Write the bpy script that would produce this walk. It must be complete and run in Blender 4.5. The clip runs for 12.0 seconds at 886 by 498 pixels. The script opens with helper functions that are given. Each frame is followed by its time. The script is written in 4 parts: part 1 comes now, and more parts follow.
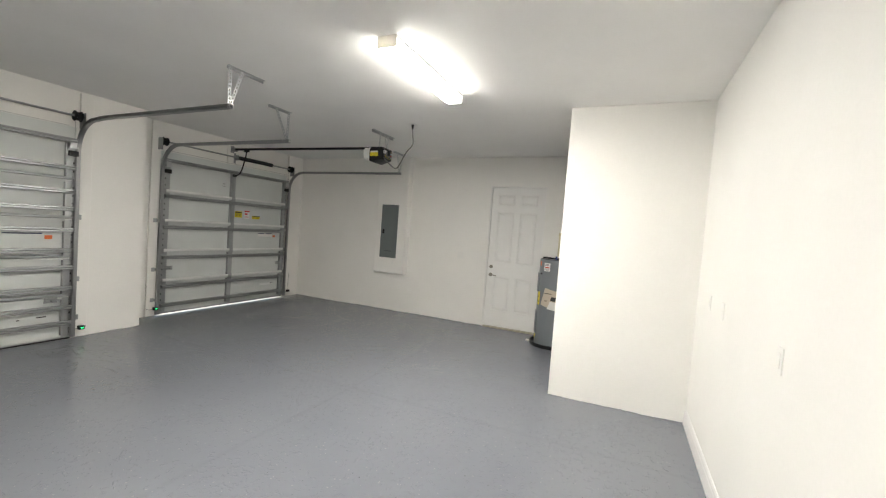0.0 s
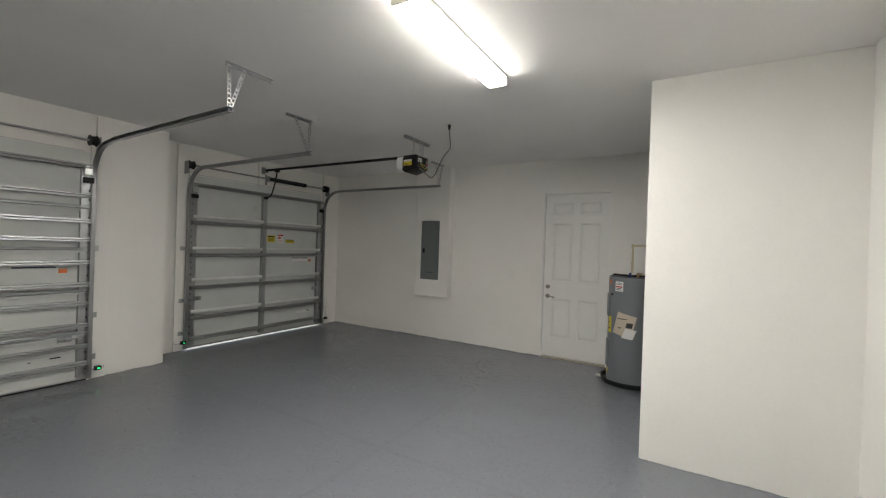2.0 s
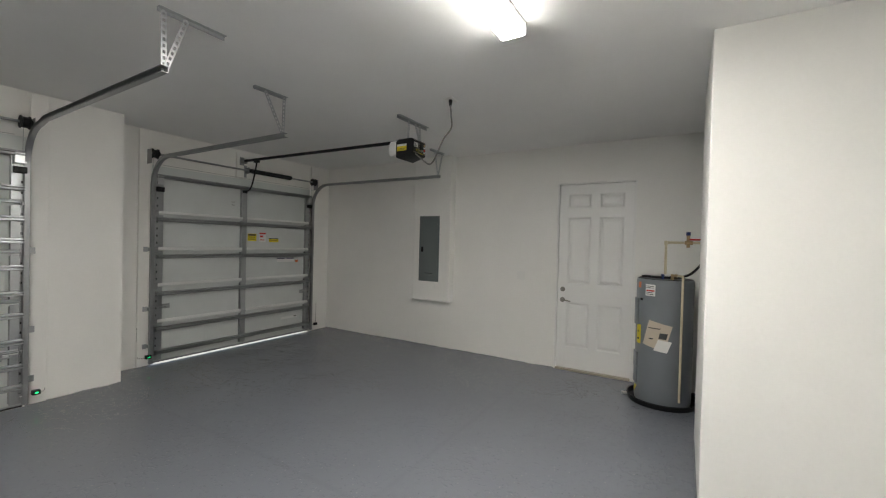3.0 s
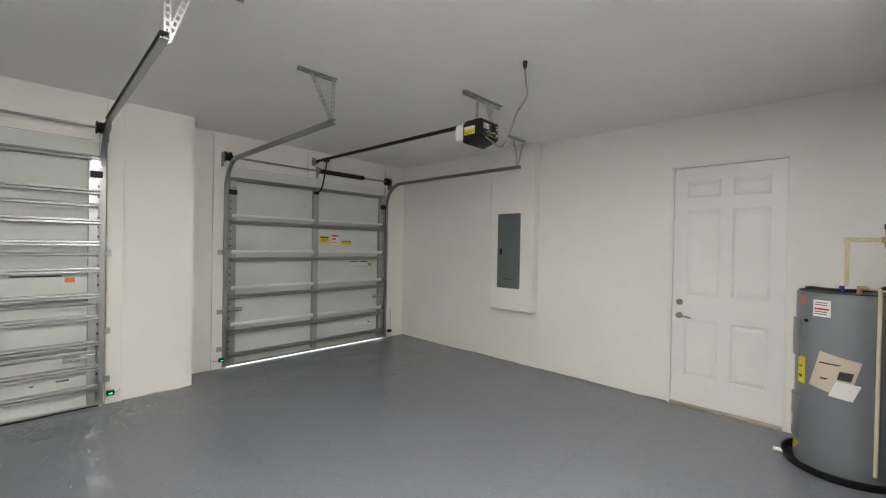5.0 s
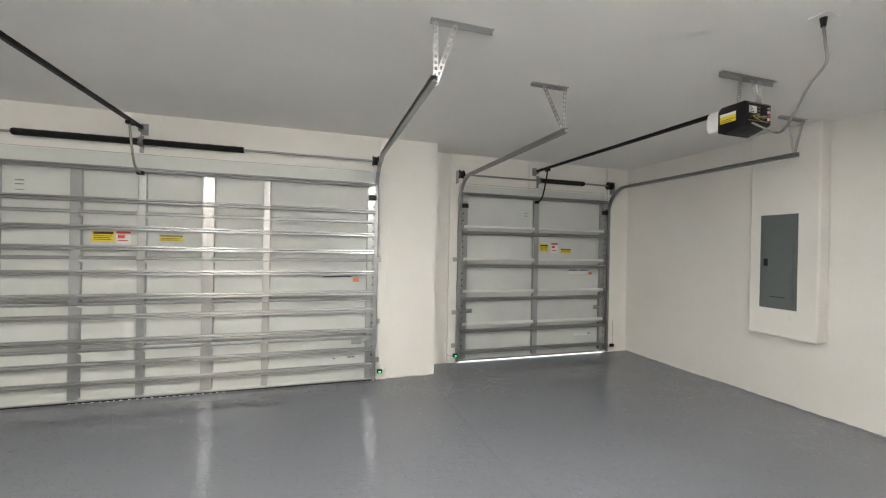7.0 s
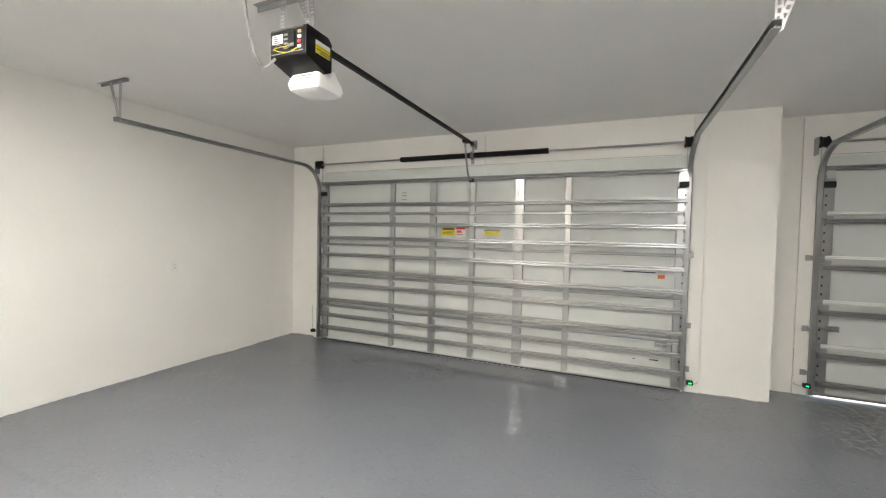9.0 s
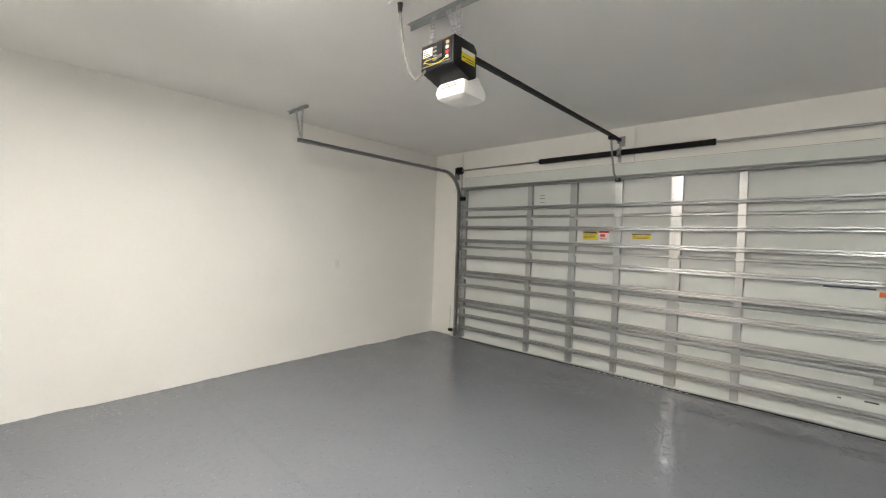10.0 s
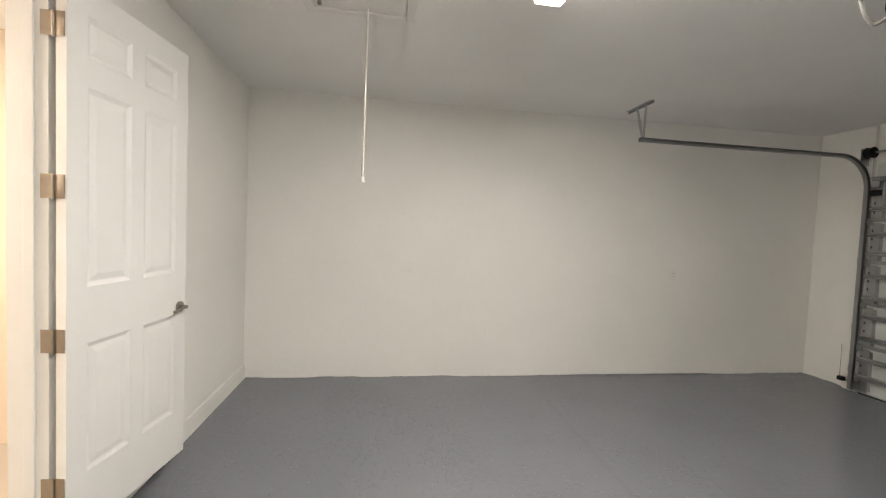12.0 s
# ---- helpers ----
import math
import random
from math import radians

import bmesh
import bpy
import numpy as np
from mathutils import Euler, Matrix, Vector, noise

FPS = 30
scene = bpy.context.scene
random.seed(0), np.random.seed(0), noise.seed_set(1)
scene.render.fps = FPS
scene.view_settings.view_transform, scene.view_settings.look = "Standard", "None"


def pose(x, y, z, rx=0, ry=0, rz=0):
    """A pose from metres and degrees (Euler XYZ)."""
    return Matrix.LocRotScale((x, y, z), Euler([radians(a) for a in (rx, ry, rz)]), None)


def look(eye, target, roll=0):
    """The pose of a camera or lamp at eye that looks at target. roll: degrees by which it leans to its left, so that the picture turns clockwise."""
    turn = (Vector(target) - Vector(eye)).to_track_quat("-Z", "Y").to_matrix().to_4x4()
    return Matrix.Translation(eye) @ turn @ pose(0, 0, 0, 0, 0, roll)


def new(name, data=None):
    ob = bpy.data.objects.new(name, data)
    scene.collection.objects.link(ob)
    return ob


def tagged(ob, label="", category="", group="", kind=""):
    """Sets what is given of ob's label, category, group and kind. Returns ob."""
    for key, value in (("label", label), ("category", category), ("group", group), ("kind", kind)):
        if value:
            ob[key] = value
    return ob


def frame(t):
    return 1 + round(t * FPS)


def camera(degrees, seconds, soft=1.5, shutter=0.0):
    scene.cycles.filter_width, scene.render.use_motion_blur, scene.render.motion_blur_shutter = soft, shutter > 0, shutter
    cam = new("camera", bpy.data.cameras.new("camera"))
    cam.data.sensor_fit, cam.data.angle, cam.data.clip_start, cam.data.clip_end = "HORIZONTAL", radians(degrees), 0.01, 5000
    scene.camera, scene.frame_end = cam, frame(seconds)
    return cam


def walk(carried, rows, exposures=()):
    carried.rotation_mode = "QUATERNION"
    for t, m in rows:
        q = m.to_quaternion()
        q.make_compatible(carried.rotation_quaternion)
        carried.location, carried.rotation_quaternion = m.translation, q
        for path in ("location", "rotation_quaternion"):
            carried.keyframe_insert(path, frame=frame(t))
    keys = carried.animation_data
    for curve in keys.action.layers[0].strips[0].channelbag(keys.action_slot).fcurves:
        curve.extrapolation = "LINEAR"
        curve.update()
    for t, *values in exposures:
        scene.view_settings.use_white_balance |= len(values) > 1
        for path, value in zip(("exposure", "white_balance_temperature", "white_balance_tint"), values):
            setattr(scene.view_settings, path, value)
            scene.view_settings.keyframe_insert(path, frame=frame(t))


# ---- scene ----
cam = camera(95.2, 12.0, soft=1.2)
PATH = [
    (0, (0.128, -0.201, 1.622), (-0.689, 1.623, 1.535), 4.2),
    (0.5, (0.061, -0.15, 1.634), (-0.84, 1.631, 1.514), 2.9),
    (1, (-0.017, -0.001, 1.616), (-1.019, 1.727, 1.525), 2.2),
    (1.5, (-0.076, 0.285, 1.626), (-1.135, 1.981, 1.566), 2.0),
    (2, (-0.209, 0.565, 1.616), (-1.239, 2.279, 1.605), 1.9),
    (2.5, (-0.39, 0.88, 1.631), (-1.423, 2.593, 1.604), 1.8),
    (2.7, (-0.478, 0.998, 1.637), (-1.502, 2.715, 1.608), 1.5),
    (4.3, (-0.796, 1.821, 1.606), (-1.998, 3.42, 1.603), 1.2),
    (4.5, (-0.814, 1.864, 1.613), (-2.067, 3.423, 1.602), 1.2),
    (5, (-0.851, 1.875, 1.609), (-2.236, 3.318, 1.591), 1.1),
    (5.5, (-0.876, 1.832, 1.604), (-2.406, 3.12, 1.585), 1.0),
    (6, (-0.897, 1.787, 1.613), (-2.573, 2.878, 1.597), 0.9),
    (6.5, (-0.926, 1.751, 1.621), (-2.73, 2.615, 1.612), 0.9),
    (7, (-0.958, 1.708, 1.628), (-2.865, 2.312, 1.623), 1.1),
    (7.2, (-0.965, 1.688, 1.633), (-2.904, 2.177, 1.627), 1.1),
    (9, (-0.92, 1.712, 1.619), (-2.759, 0.929, 1.555), 1.2),
    (9.5, (-0.934, 1.653, 1.590), (-2.618, 0.576, 1.533), 1.4),
    (10, (-0.918, 1.669, 1.592), (-2.408, 0.335, 1.538), 1.7),
    (10.5, (-0.868, 1.646, 1.575), (-2.118, 0.085, 1.535), 1.9),
    (11, (-0.826, 1.613, 1.61), (-1.784, -0.141, 1.547), 2.25),
    (11.5, (-0.751, 1.487, 1.667), (-1.416, -0.396, 1.566), 2.6),
    (12, (-0.648, 1.340, 1.609), (-0.927, -0.639, 1.521), 2.4),
]
EXPOSURES = [(0.0, 0.34, 6700, 10), (0.3, 0.14, 6700, 10), (0.6, -0.15, 6600, 10), (1.0, -0.27, 6600, 10), (1.5, -0.33, 6650, 10), (2.5, -0.28, 6600, 10), (4.3, 0.15, 6400, 9),
             (5.0, 0.38, 6550, 10), (6.5, 0.67, 6650, 10), (9.5, 0.56, 6750, 10), (10.5, 0.3, 6800, 10), (11.5, 0.08, 6900, 11), (12.0, -0.13, 7000, 12)]
walk(cam, [(t, look(eye, target, roll)) for t, eye, target, roll in PATH], EXPOSURES)

# ---- light ----
world = bpy.data.worlds.new("sky")
scene.world = world
world.use_nodes = True
wn = world.node_tree
sky = wn.nodes.new("ShaderNodeTexSky")
sky.sky_type, sky.sun_disc = "NISHITA", False
sky.sun_elevation, sky.sun_rotation = radians(40), radians(255)
wn.nodes["Background"].inputs["Strength"].default_value = 0.12
wn.links.new(sky.outputs["Color"], wn.nodes["Background"].inputs["Color"])
sun = new("sun", bpy.data.lights.new("sun", "SUN"))
sun.data.energy, sun.data.angle, sun.data.color = 4.8, radians(0.5), (1.0, 0.95, 0.88)
sun.matrix_world = look((-14.8, -4, 12.8), (0, 0, 0))

LED_STRENGTH = 147.0
LED_SIDE_STRENGTH = 14.0
LENS_COLOR = (1.0, 0.985, 0.935, 1)
HALL_WATTS = 72.0

# ---- materials ----


def material(name, color, rough=0.6, metal=0.0, vary=0.06, scale=3.0, fine=90.0, bump=0.05, dist=0.002, rvary=0.08, spec=0.5):
    """Principled surface with two scales of variation in colour, gloss and relief."""
    m = bpy.data.materials.new(name)
    m.use_nodes = True
    nt = m.node_tree
    b = nt.nodes["Principled BSDF"]
    co = nt.nodes.new("ShaderNodeTexCoord")
    big, small = nt.nodes.new("ShaderNodeTexNoise"), nt.nodes.new("ShaderNodeTexNoise")
    big.inputs["Scale"].default_value, big.inputs["Detail"].default_value = scale, 4
    small.inputs["Scale"].default_value, small.inputs["Detail"].default_value = fine, 3
    for n in (big, small):
        nt.links.new(co.outputs["Object"], n.inputs["Vector"])
    mixn = nt.nodes.new("ShaderNodeMath")
    mixn.operation = "MULTIPLY_ADD"
    nt.links.new(small.outputs["Fac"], mixn.inputs[0])
    mixn.inputs[1].default_value = 0.35
    nt.links.new(big.outputs["Fac"], mixn.inputs[2])
    ramp = nt.nodes.new("ShaderNodeMapRange")
    ramp.inputs["From Min"].default_value, ramp.inputs["From Max"].default_value = 0.4, 0.95
    ramp.inputs["To Min"].default_value, ramp.inputs["To Max"].default_value = 1 - vary, 1 + vary
    nt.links.new(mixn.outputs[0], ramp.inputs["Value"])
    col = nt.nodes.new("ShaderNodeMix")
    col.data_type, col.blend_type = "RGBA", "MULTIPLY"
    col.inputs[0].default_value = 1
    col.inputs[6].default_value = (*color, 1)
    nt.links.new(ramp.outputs[0], col.inputs[7])
    nt.links.new(col.outputs[2], b.inputs["Base Color"])
    rr = nt.nodes.new("ShaderNodeMapRange")
    rr.inputs["From Min"].default_value, rr.inputs["From Max"].default_value = 0.3, 0.7
    rr.inputs["To Min"].default_value, rr.inputs["To Max"].default_value = max(rough - rvary, 0.28), min(rough + rvary, 1)
    nt.links.new(big.outputs["Fac"], rr.inputs["Value"])
    nt.links.new(rr.outputs[0], b.inputs["Roughness"])
    b.inputs["Metallic"].default_value = metal
    b.inputs["Specular IOR Level"].default_value = spec
    if bump:
        bp = nt.nodes.new("ShaderNodeBump")
        bp.inputs["Strength"].default_value, bp.inputs["Distance"].default_value = bump, dist
        nt.links.new(mixn.outputs[0], bp.inputs["Height"])
        nt.links.new(bp.outputs[0], b.inputs["Normal"])
    return m


def glow(name, color, strength):
    m = bpy.data.materials.new(name)
    m.use_nodes = True
    b = m.node_tree.nodes["Principled BSDF"]
    b.inputs["Base Color"].default_value = color
    b.inputs["Emission Color"].default_value = color
    b.inputs["Emission Strength"].default_value = strength
    return m


def epoxy_floor():
    """Grey coated concrete with scattered pale and dark chips, wet-looking swells and two painted-over saw cuts."""
    m = bpy.data.materials.new("grey_epoxy")
    m.use_nodes = True
    nt = m.node_tree
    b = nt.nodes["Principled BSDF"]
    N, L = nt.nodes.new, nt.links.new
    co = N("ShaderNodeTexCoord")

    def math_node(op, a, c=None, v=None):
        n = N("ShaderNodeMath")
        n.operation = op
        L(a, n.inputs[0])
        if c is not None:
            L(c, n.inputs[1])
        elif v is not None:
            n.inputs[1].default_value = v
        return n.outputs[0]

    def tex(kind, scale, **kw):
        n = N(kind)
        n.inputs["Scale"].default_value = scale
        for k, v in kw.items():
            n.inputs[k].default_value = v
        L(co.outputs["Object"], n.inputs["Vector"])
        return n

    blot = tex("ShaderNodeTexNoise", 0.9, Detail=5)
    swell = tex("ShaderNodeTexNoise", 32, Detail=2)
    grain = tex("ShaderNodeTexNoise", 170, Detail=2)
    warp = tex("ShaderNodeTexNoise", 130, Detail=2)
    bend = N("ShaderNodeVectorMath")
    bend.operation = "MULTIPLY_ADD"
    L(warp.outputs["Color"], bend.inputs[0])
    bend.inputs[1].default_value = (0.016, 0.016, 0.0)
    L(co.outputs["Object"], bend.inputs[2])
    chips = tex("ShaderNodeTexVoronoi", 62, Randomness=1.0)
    L(bend.outputs[0], chips.inputs["Vector"])
    sep = N("ShaderNodeSeparateColor")
    L(chips.outputs["Color"], sep.inputs[0])
    patch = tex("ShaderNodeTexNoise", 2.2, Detail=3)
    keep = math_node("MULTIPLY_ADD", patch.outputs["Fac"], v=-0.05)
    keep.node.inputs[2].default_value = 1.0
    near = math_node("LESS_THAN", chips.outputs["Distance"], v=0.34)
    pale = math_node("MULTIPLY", math_node("GREATER_THAN", sep.outputs[0], keep), near)
    dark = math_node("MULTIPLY", math_node("GREATER_THAN", sep.outputs[1], v=0.985), near)
    mixb = N("ShaderNodeMix")
    mixb.data_type = "RGBA"
    mixb.inputs[6].default_value, mixb.inputs[7].default_value = (0.155, 0.165, 0.187, 1), (0.195, 0.205, 0.227, 1)
    L(blot.outputs["Fac"], mixb.inputs[0])
    mixp = N("ShaderNodeMix")
    mixp.data_type = "RGBA"
    L(pale, mixp.inputs[0])
    L(mixb.outputs[2], mixp.inputs[6])
    mixp.inputs[7].default_value = (0.225, 0.235, 0.25, 1)
    mixd = N("ShaderNodeMix")
    mixd.data_type = "RGBA"
    L(dark, mixd.inputs[0])
    L(mixp.outputs[2], mixd.inputs[6])
    mixd.inputs[7].default_value = (0.13, 0.137, 0.152, 1)
    dirt = N("ShaderNodeMix")
    dirt.data_type = "RGBA"
    L(mixd.outputs[2], dirt.inputs[6])
    dirt.inputs[7].default_value = (0.105, 0.112, 0.125, 1)
    L(dirt.outputs[2], b.inputs["Base Color"])
    rr = N("ShaderNodeMapRange")
    rr.inputs["To Min"].default_value, rr.inputs["To Max"].default_value = 0.12, 0.19
    L(patch.outputs["Fac"], rr.inputs["Value"])
    L(rr.outputs[0], b.inputs["Roughness"])
    sx = N("ShaderNodeSeparateXYZ")
    L(co.outputs["Object"], sx.inputs[0])

    def cut(axis, at):
        d = math_node("ABSOLUTE", math_node("ADD", sx.outputs[axis], v=-at))
        n = N("ShaderNodeMapRange")
        n.interpolation_type = "SMOOTHSTEP"
        n.inputs["From Max"].default_value = 0.04
        L(d, n.inputs["Value"])
        return n.outputs[0]

    cuts = math_node("MULTIPLY", cut(0, -2.25), cut(1, 3.1))
    grime = N("ShaderNodeMapRange")
    grime.inputs["To Min"].default_value, grime.inputs["To Max"].default_value = 0.09, 0.0
    L(cuts, grime.inputs["Value"])
    L(grime.outputs[0], dirt.inputs[0])
    flake = tex("ShaderNodeTexNoise", 25, Detail=3, Distortion=0.9)
    sown = math_node("MULTIPLY_ADD", patch.outputs["Fac"], v=0.34)
    L(flake.outputs["Fac"], sown.node.inputs[2])
    rim = N("ShaderNodeMapRange")
    rim.interpolation_type = "SMOOTHSTEP"
    rim.inputs["From Min"].default_value, rim.inputs["From Max"].default_value = 0.75, 0.86
    L(sown, rim.inputs["Value"])
    lump = rim.outputs[0]
    h1 = math_node("MULTIPLY", swell.outputs["Fac"], v=0.10)
    h2 = math_node("MULTIPLY", grain.outputs["Fac"], v=0.012)
    h4 = math_node("ADD", math_node("ADD", h1, h2), math_node("MULTIPLY", lump, v=0.55))
    h3 = math_node("ADD", h4, math_node("MULTIPLY", cuts, v=0.22))
    bp = N("ShaderNodeBump")
    bp.inputs["Strength"].default_value, bp.inputs["Distance"].default_value = 1.0, 0.0042
    L(h3, bp.inputs["Height"])
    L(bp.outputs[0], b.inputs["Normal"])
    return m


WALL = material("white_wall_paint", (0.85, 0.835, 0.80), 0.62, vary=0.035, scale=1.1, fine=60, bump=0.22, dist=0.003)
CEIL = material("ceiling_paint", (0.88, 0.87, 0.85), 0.8, vary=0.03, scale=1.4, fine=70, bump=0.22, dist=0.003)
TRIM = material("white_gloss_trim", (0.83, 0.82, 0.80), 0.38, vary=0.03, scale=2, fine=120, bump=0.05, dist=0.001)
PLATE = material("white_plastic", (0.82, 0.81, 0.78), 0.35, vary=0.02, bump=0.02)
FLOOR = epoxy_floor()
COATING = material("grey_coating_edge", (0.17, 0.18, 0.20), 0.5, vary=0.12, scale=14, bump=0.0)
CORD = material("off_white_cord", (0.50, 0.48, 0.43), 0.6, vary=0.05, scale=12, bump=0.0)
STEEL_WHITE = material("painted_steel", (0.60, 0.62, 0.605), 0.42, vary=0.05, scale=2.5, fine=300, bump=0.06, dist=0.0008)
# lighter than painted_steel: ceiling light caught by upturned ledges is put into the colour
EDGE_LIT_WHITE = material("edge_enamel_lit_white", (0.74, 0.745, 0.73), 0.36, vary=0.04, scale=3, bump=0.03, dist=0.0005)
GALV = material("galvanised_steel", (0.40, 0.41, 0.42), 0.27, 1.0, vary=0.05, scale=5, fine=60, bump=0.0, rvary=0.02)
GALV_BRIGHT = material("bright_galvanised_steel", (0.56, 0.565, 0.57), 0.27, 1.0, vary=0.05, scale=6, fine=60, bump=0.0, rvary=0.03)
GALV_STRUT = material("rolled_galvanised_steel", (0.35, 0.36, 0.365), 0.33, 0.9, vary=0.02, scale=1.5, fine=20, bump=0.0, rvary=0.0)
GALV_DULL = material("dull_galvanised_steel", (0.35, 0.355, 0.36), 0.36, 1.0, vary=0.08, scale=5, fine=60, bump=0.0)
BLACK_METAL = material("black_painted_steel", (0.012, 0.012, 0.013), 0.5, 0.0, vary=0.2, scale=8, bump=0.05, spec=0.25)
BLACK_PLASTIC = material("black_plastic", (0.010, 0.010, 0.011), 0.40, vary=0.15, scale=10, bump=0.06, dist=0.0006, spec=0.25)
RUBBER = material("black_rubber", (0.012, 0.012, 0.012), 0.75, vary=0.25, scale=12, bump=0.1)
NICKEL = material("brushed_nickel", (0.30, 0.28, 0.25), 0.37, 1.0, vary=0.08, scale=20, fine=200, bump=0.03)
BRASS = material("aged_brass", (0.50, 0.36, 0.20), 0.36, 1.0, vary=0.1, scale=20, bump=0.03)
BRONZE = material("satin_bronze", (0.34, 0.29, 0.24), 0.42, 1.0, vary=0.1, scale=20, bump=0.03)
PANEL_GREY = material("grey_enamel", (0.135, 0.155, 0.155), 0.42, vary=0.05, scale=4, fine=180, bump=0.06, dist=0.0006)
TANK_GREY = material("grey_tank_enamel", (0.175, 0.19, 0.205), 0.36, vary=0.06, scale=3, fine=220, bump=0.05, dist=0.0006)
YELLOW = material("yellow_sticker", (0.72, 0.58, 0.02), 0.45, vary=0.05, bump=0.0)
WHITE_PAPER = material("white_sticker", (0.75, 0.74, 0.72), 0.5, vary=0.03, bump=0.0)
TAN_PAPER = material("tan_paper", (0.56, 0.48, 0.38), 0.6, vary=0.05, bump=0.03)
HEADER = material("pale_grey_header_paint", (0.70, 0.725, 0.70), 0.5, vary=0.04, scale=2.5, fine=200, bump=0.06, dist=0.001)
ORANGE = material("orange_sticker", (0.70, 0.17, 0.05), 0.5, vary=0.03, bump=0.0)
NAVY = material("navy_print", (0.02, 0.025, 0.10), 0.5, vary=0.03, bump=0.0)
INK = material("dark_print", (0.03, 0.03, 0.03), 0.5, vary=0.03, bump=0.0)
RED = material("red_plastic", (0.60, 0.03, 0.02), 0.4, vary=0.05, bump=0.02)
BLUE = material("blue_plastic", (0.02, 0.04, 0.18), 0.4, vary=0.05, bump=0.02)
CPVC = material("cream_plastic_pipe", (0.66, 0.58, 0.40), 0.4, vary=0.05, scale=10, bump=0.03)
GREY_CORD = material("grey_cord", (0.20, 0.195, 0.185), 0.5, vary=0.05, bump=0.03)
LENS_OFF = material("frosted_lens", (0.86, 0.86, 0.84), 0.35, vary=0.02, bump=0.0)
THRESH = material("tan_threshold", (0.42, 0.37, 0.30), 0.4, 0.3, vary=0.15, scale=12, bump=0.1)
HALL_WALL = material("warm_hall_paint", (0.80, 0.79, 0.78), 0.6, vary=0.03, scale=1.5, bump=0.1)
# same hall wall paint with the warm light falling on it put into the colour
WARM_LIT_HALL = material("warm_lit_hall_wall", (0.72, 0.60, 0.48), 0.6, vary=0.03, scale=1.5, bump=0.1)
HALL_FLOOR = material("hall_floor_tile", (0.45, 0.40, 0.34), 0.4, vary=0.1, scale=2, bump=0.05)
ASPHALT = material("driveway_concrete", (0.55, 0.54, 0.52), 0.85, vary=0.1, scale=0.7, fine=40, bump=0.2)
LED = glow("lit_diffuser", LENS_COLOR, LED_STRENGTH)
LED_SIDE = glow("lit_diffuser_side", LENS_COLOR, LED_SIDE_STRENGTH)
CAP = material("translucent_end_cap", (0.84, 0.83, 0.80), 0.4, vary=0.02, bump=0.0)
cap_nodes = CAP.node_tree
through_light = cap_nodes.nodes.new("ShaderNodeBsdfTranslucent")
through_light.inputs["Color"].default_value = (0.9, 0.87, 0.8, 1)
cap_mix = cap_nodes.nodes.new("ShaderNodeMixShader")
cap_mix.inputs[0].default_value = 0.12
cap_nodes.links.new(cap_nodes.nodes["Principled BSDF"].outputs[0], cap_mix.inputs[1])
cap_nodes.links.new(through_light.outputs[0], cap_mix.inputs[2])
cap_nodes.links.new(cap_mix.outputs[0], cap_nodes.nodes["Material Output"].inputs["Surface"])
GREEN = glow("green_indicator", (0.02, 1.0, 0.25, 1), 3.0)

# ---- mesh helpers ----


def add_box(bm, lo, hi, bevel=0.0):
    c = [(a + b) / 2 for a, b in zip(lo, hi)]
    s = [abs(b - a) for a, b in zip(lo, hi)]
    r = bmesh.ops.create_cube(bm, size=1, matrix=Matrix.Translation(c) @ Matrix.Diagonal((*s, 1)))
    if bevel:
        es = list({e for v in r["verts"] for e in v.link_edges})
        bmesh.ops.bevel(bm, geom=es, offset=min(bevel, min(s) * 0.45), segments=2, affect="EDGES", profile=0.5)
    return bm


def box(lo, hi, bevel=0.0):
    return add_box(bmesh.new(), lo, hi, bevel)


def add_rod(bm, a, b, r, seg=12, r2=None):
    a, b = Vector(a), Vector(b)
    m = Matrix.Translation((a + b) / 2) @ (b - a).to_track_quat("Z", "Y").to_matrix().to_4x4()
    bmesh.ops.create_cone(bm, cap_ends=True, segments=seg, radius1=r, radius2=r if r2 is None else r2, depth=(b - a).length, matrix=m)
    return bm


def rod(a, b, r, seg=12, r2=None):
    return add_rod(bmesh.new(), a, b, r, seg, r2)


def lathe(rings, centre=(0, 0, 0), axis="Z", seg=32):
    """A turned solid from (radius, height) rings."""
    bm = bmesh.new()
    loops = []
    for r, h in rings:
        ring = []
        for k in range(seg):
            a = 2 * math.pi * k / seg
            p = (r * math.cos(a), r * math.sin(a), h)
            if axis == "Y":
                p = (p[0], h, p[1])
            elif axis == "X":
                p = (h, p[0], p[1])
            ring.append(bm.verts.new(Vector(p) + Vector(centre)))
        loops.append(ring)
    for u, v in zip(loops, loops[1:]):
        for k in range(seg):
            bm.faces.new((u[k], u[(k + 1) % seg], v[(k + 1) % seg], v[k]))
    bm.faces.new(loops[0][::-1])
    bm.faces.new(loops[-1])
    bmesh.ops.recalc_face_normals(bm, faces=bm.faces)
    return bm


def extrude(profile, a, b, frame_u, frame_v):
    """A closed profile of (u, v) pairs carried from a to b."""
    bm = bmesh.new()
    u, v = Vector(frame_u), Vector(frame_v)
    ends = [[bm.verts.new(Vector(p) + u * x + v * y) for x, y in profile] for p in (a, b)]
    n = len(profile)
    for k in range(n):
        bm.faces.new((ends[0][k], ends[0][(k + 1) % n], ends[1][(k + 1) % n], ends[1][k]))
    bm.faces.new(ends[0][::-1])
    bm.faces.new(ends[1])
    bmesh.ops.recalc_face_normals(bm, faces=bm.faces)
    return bm


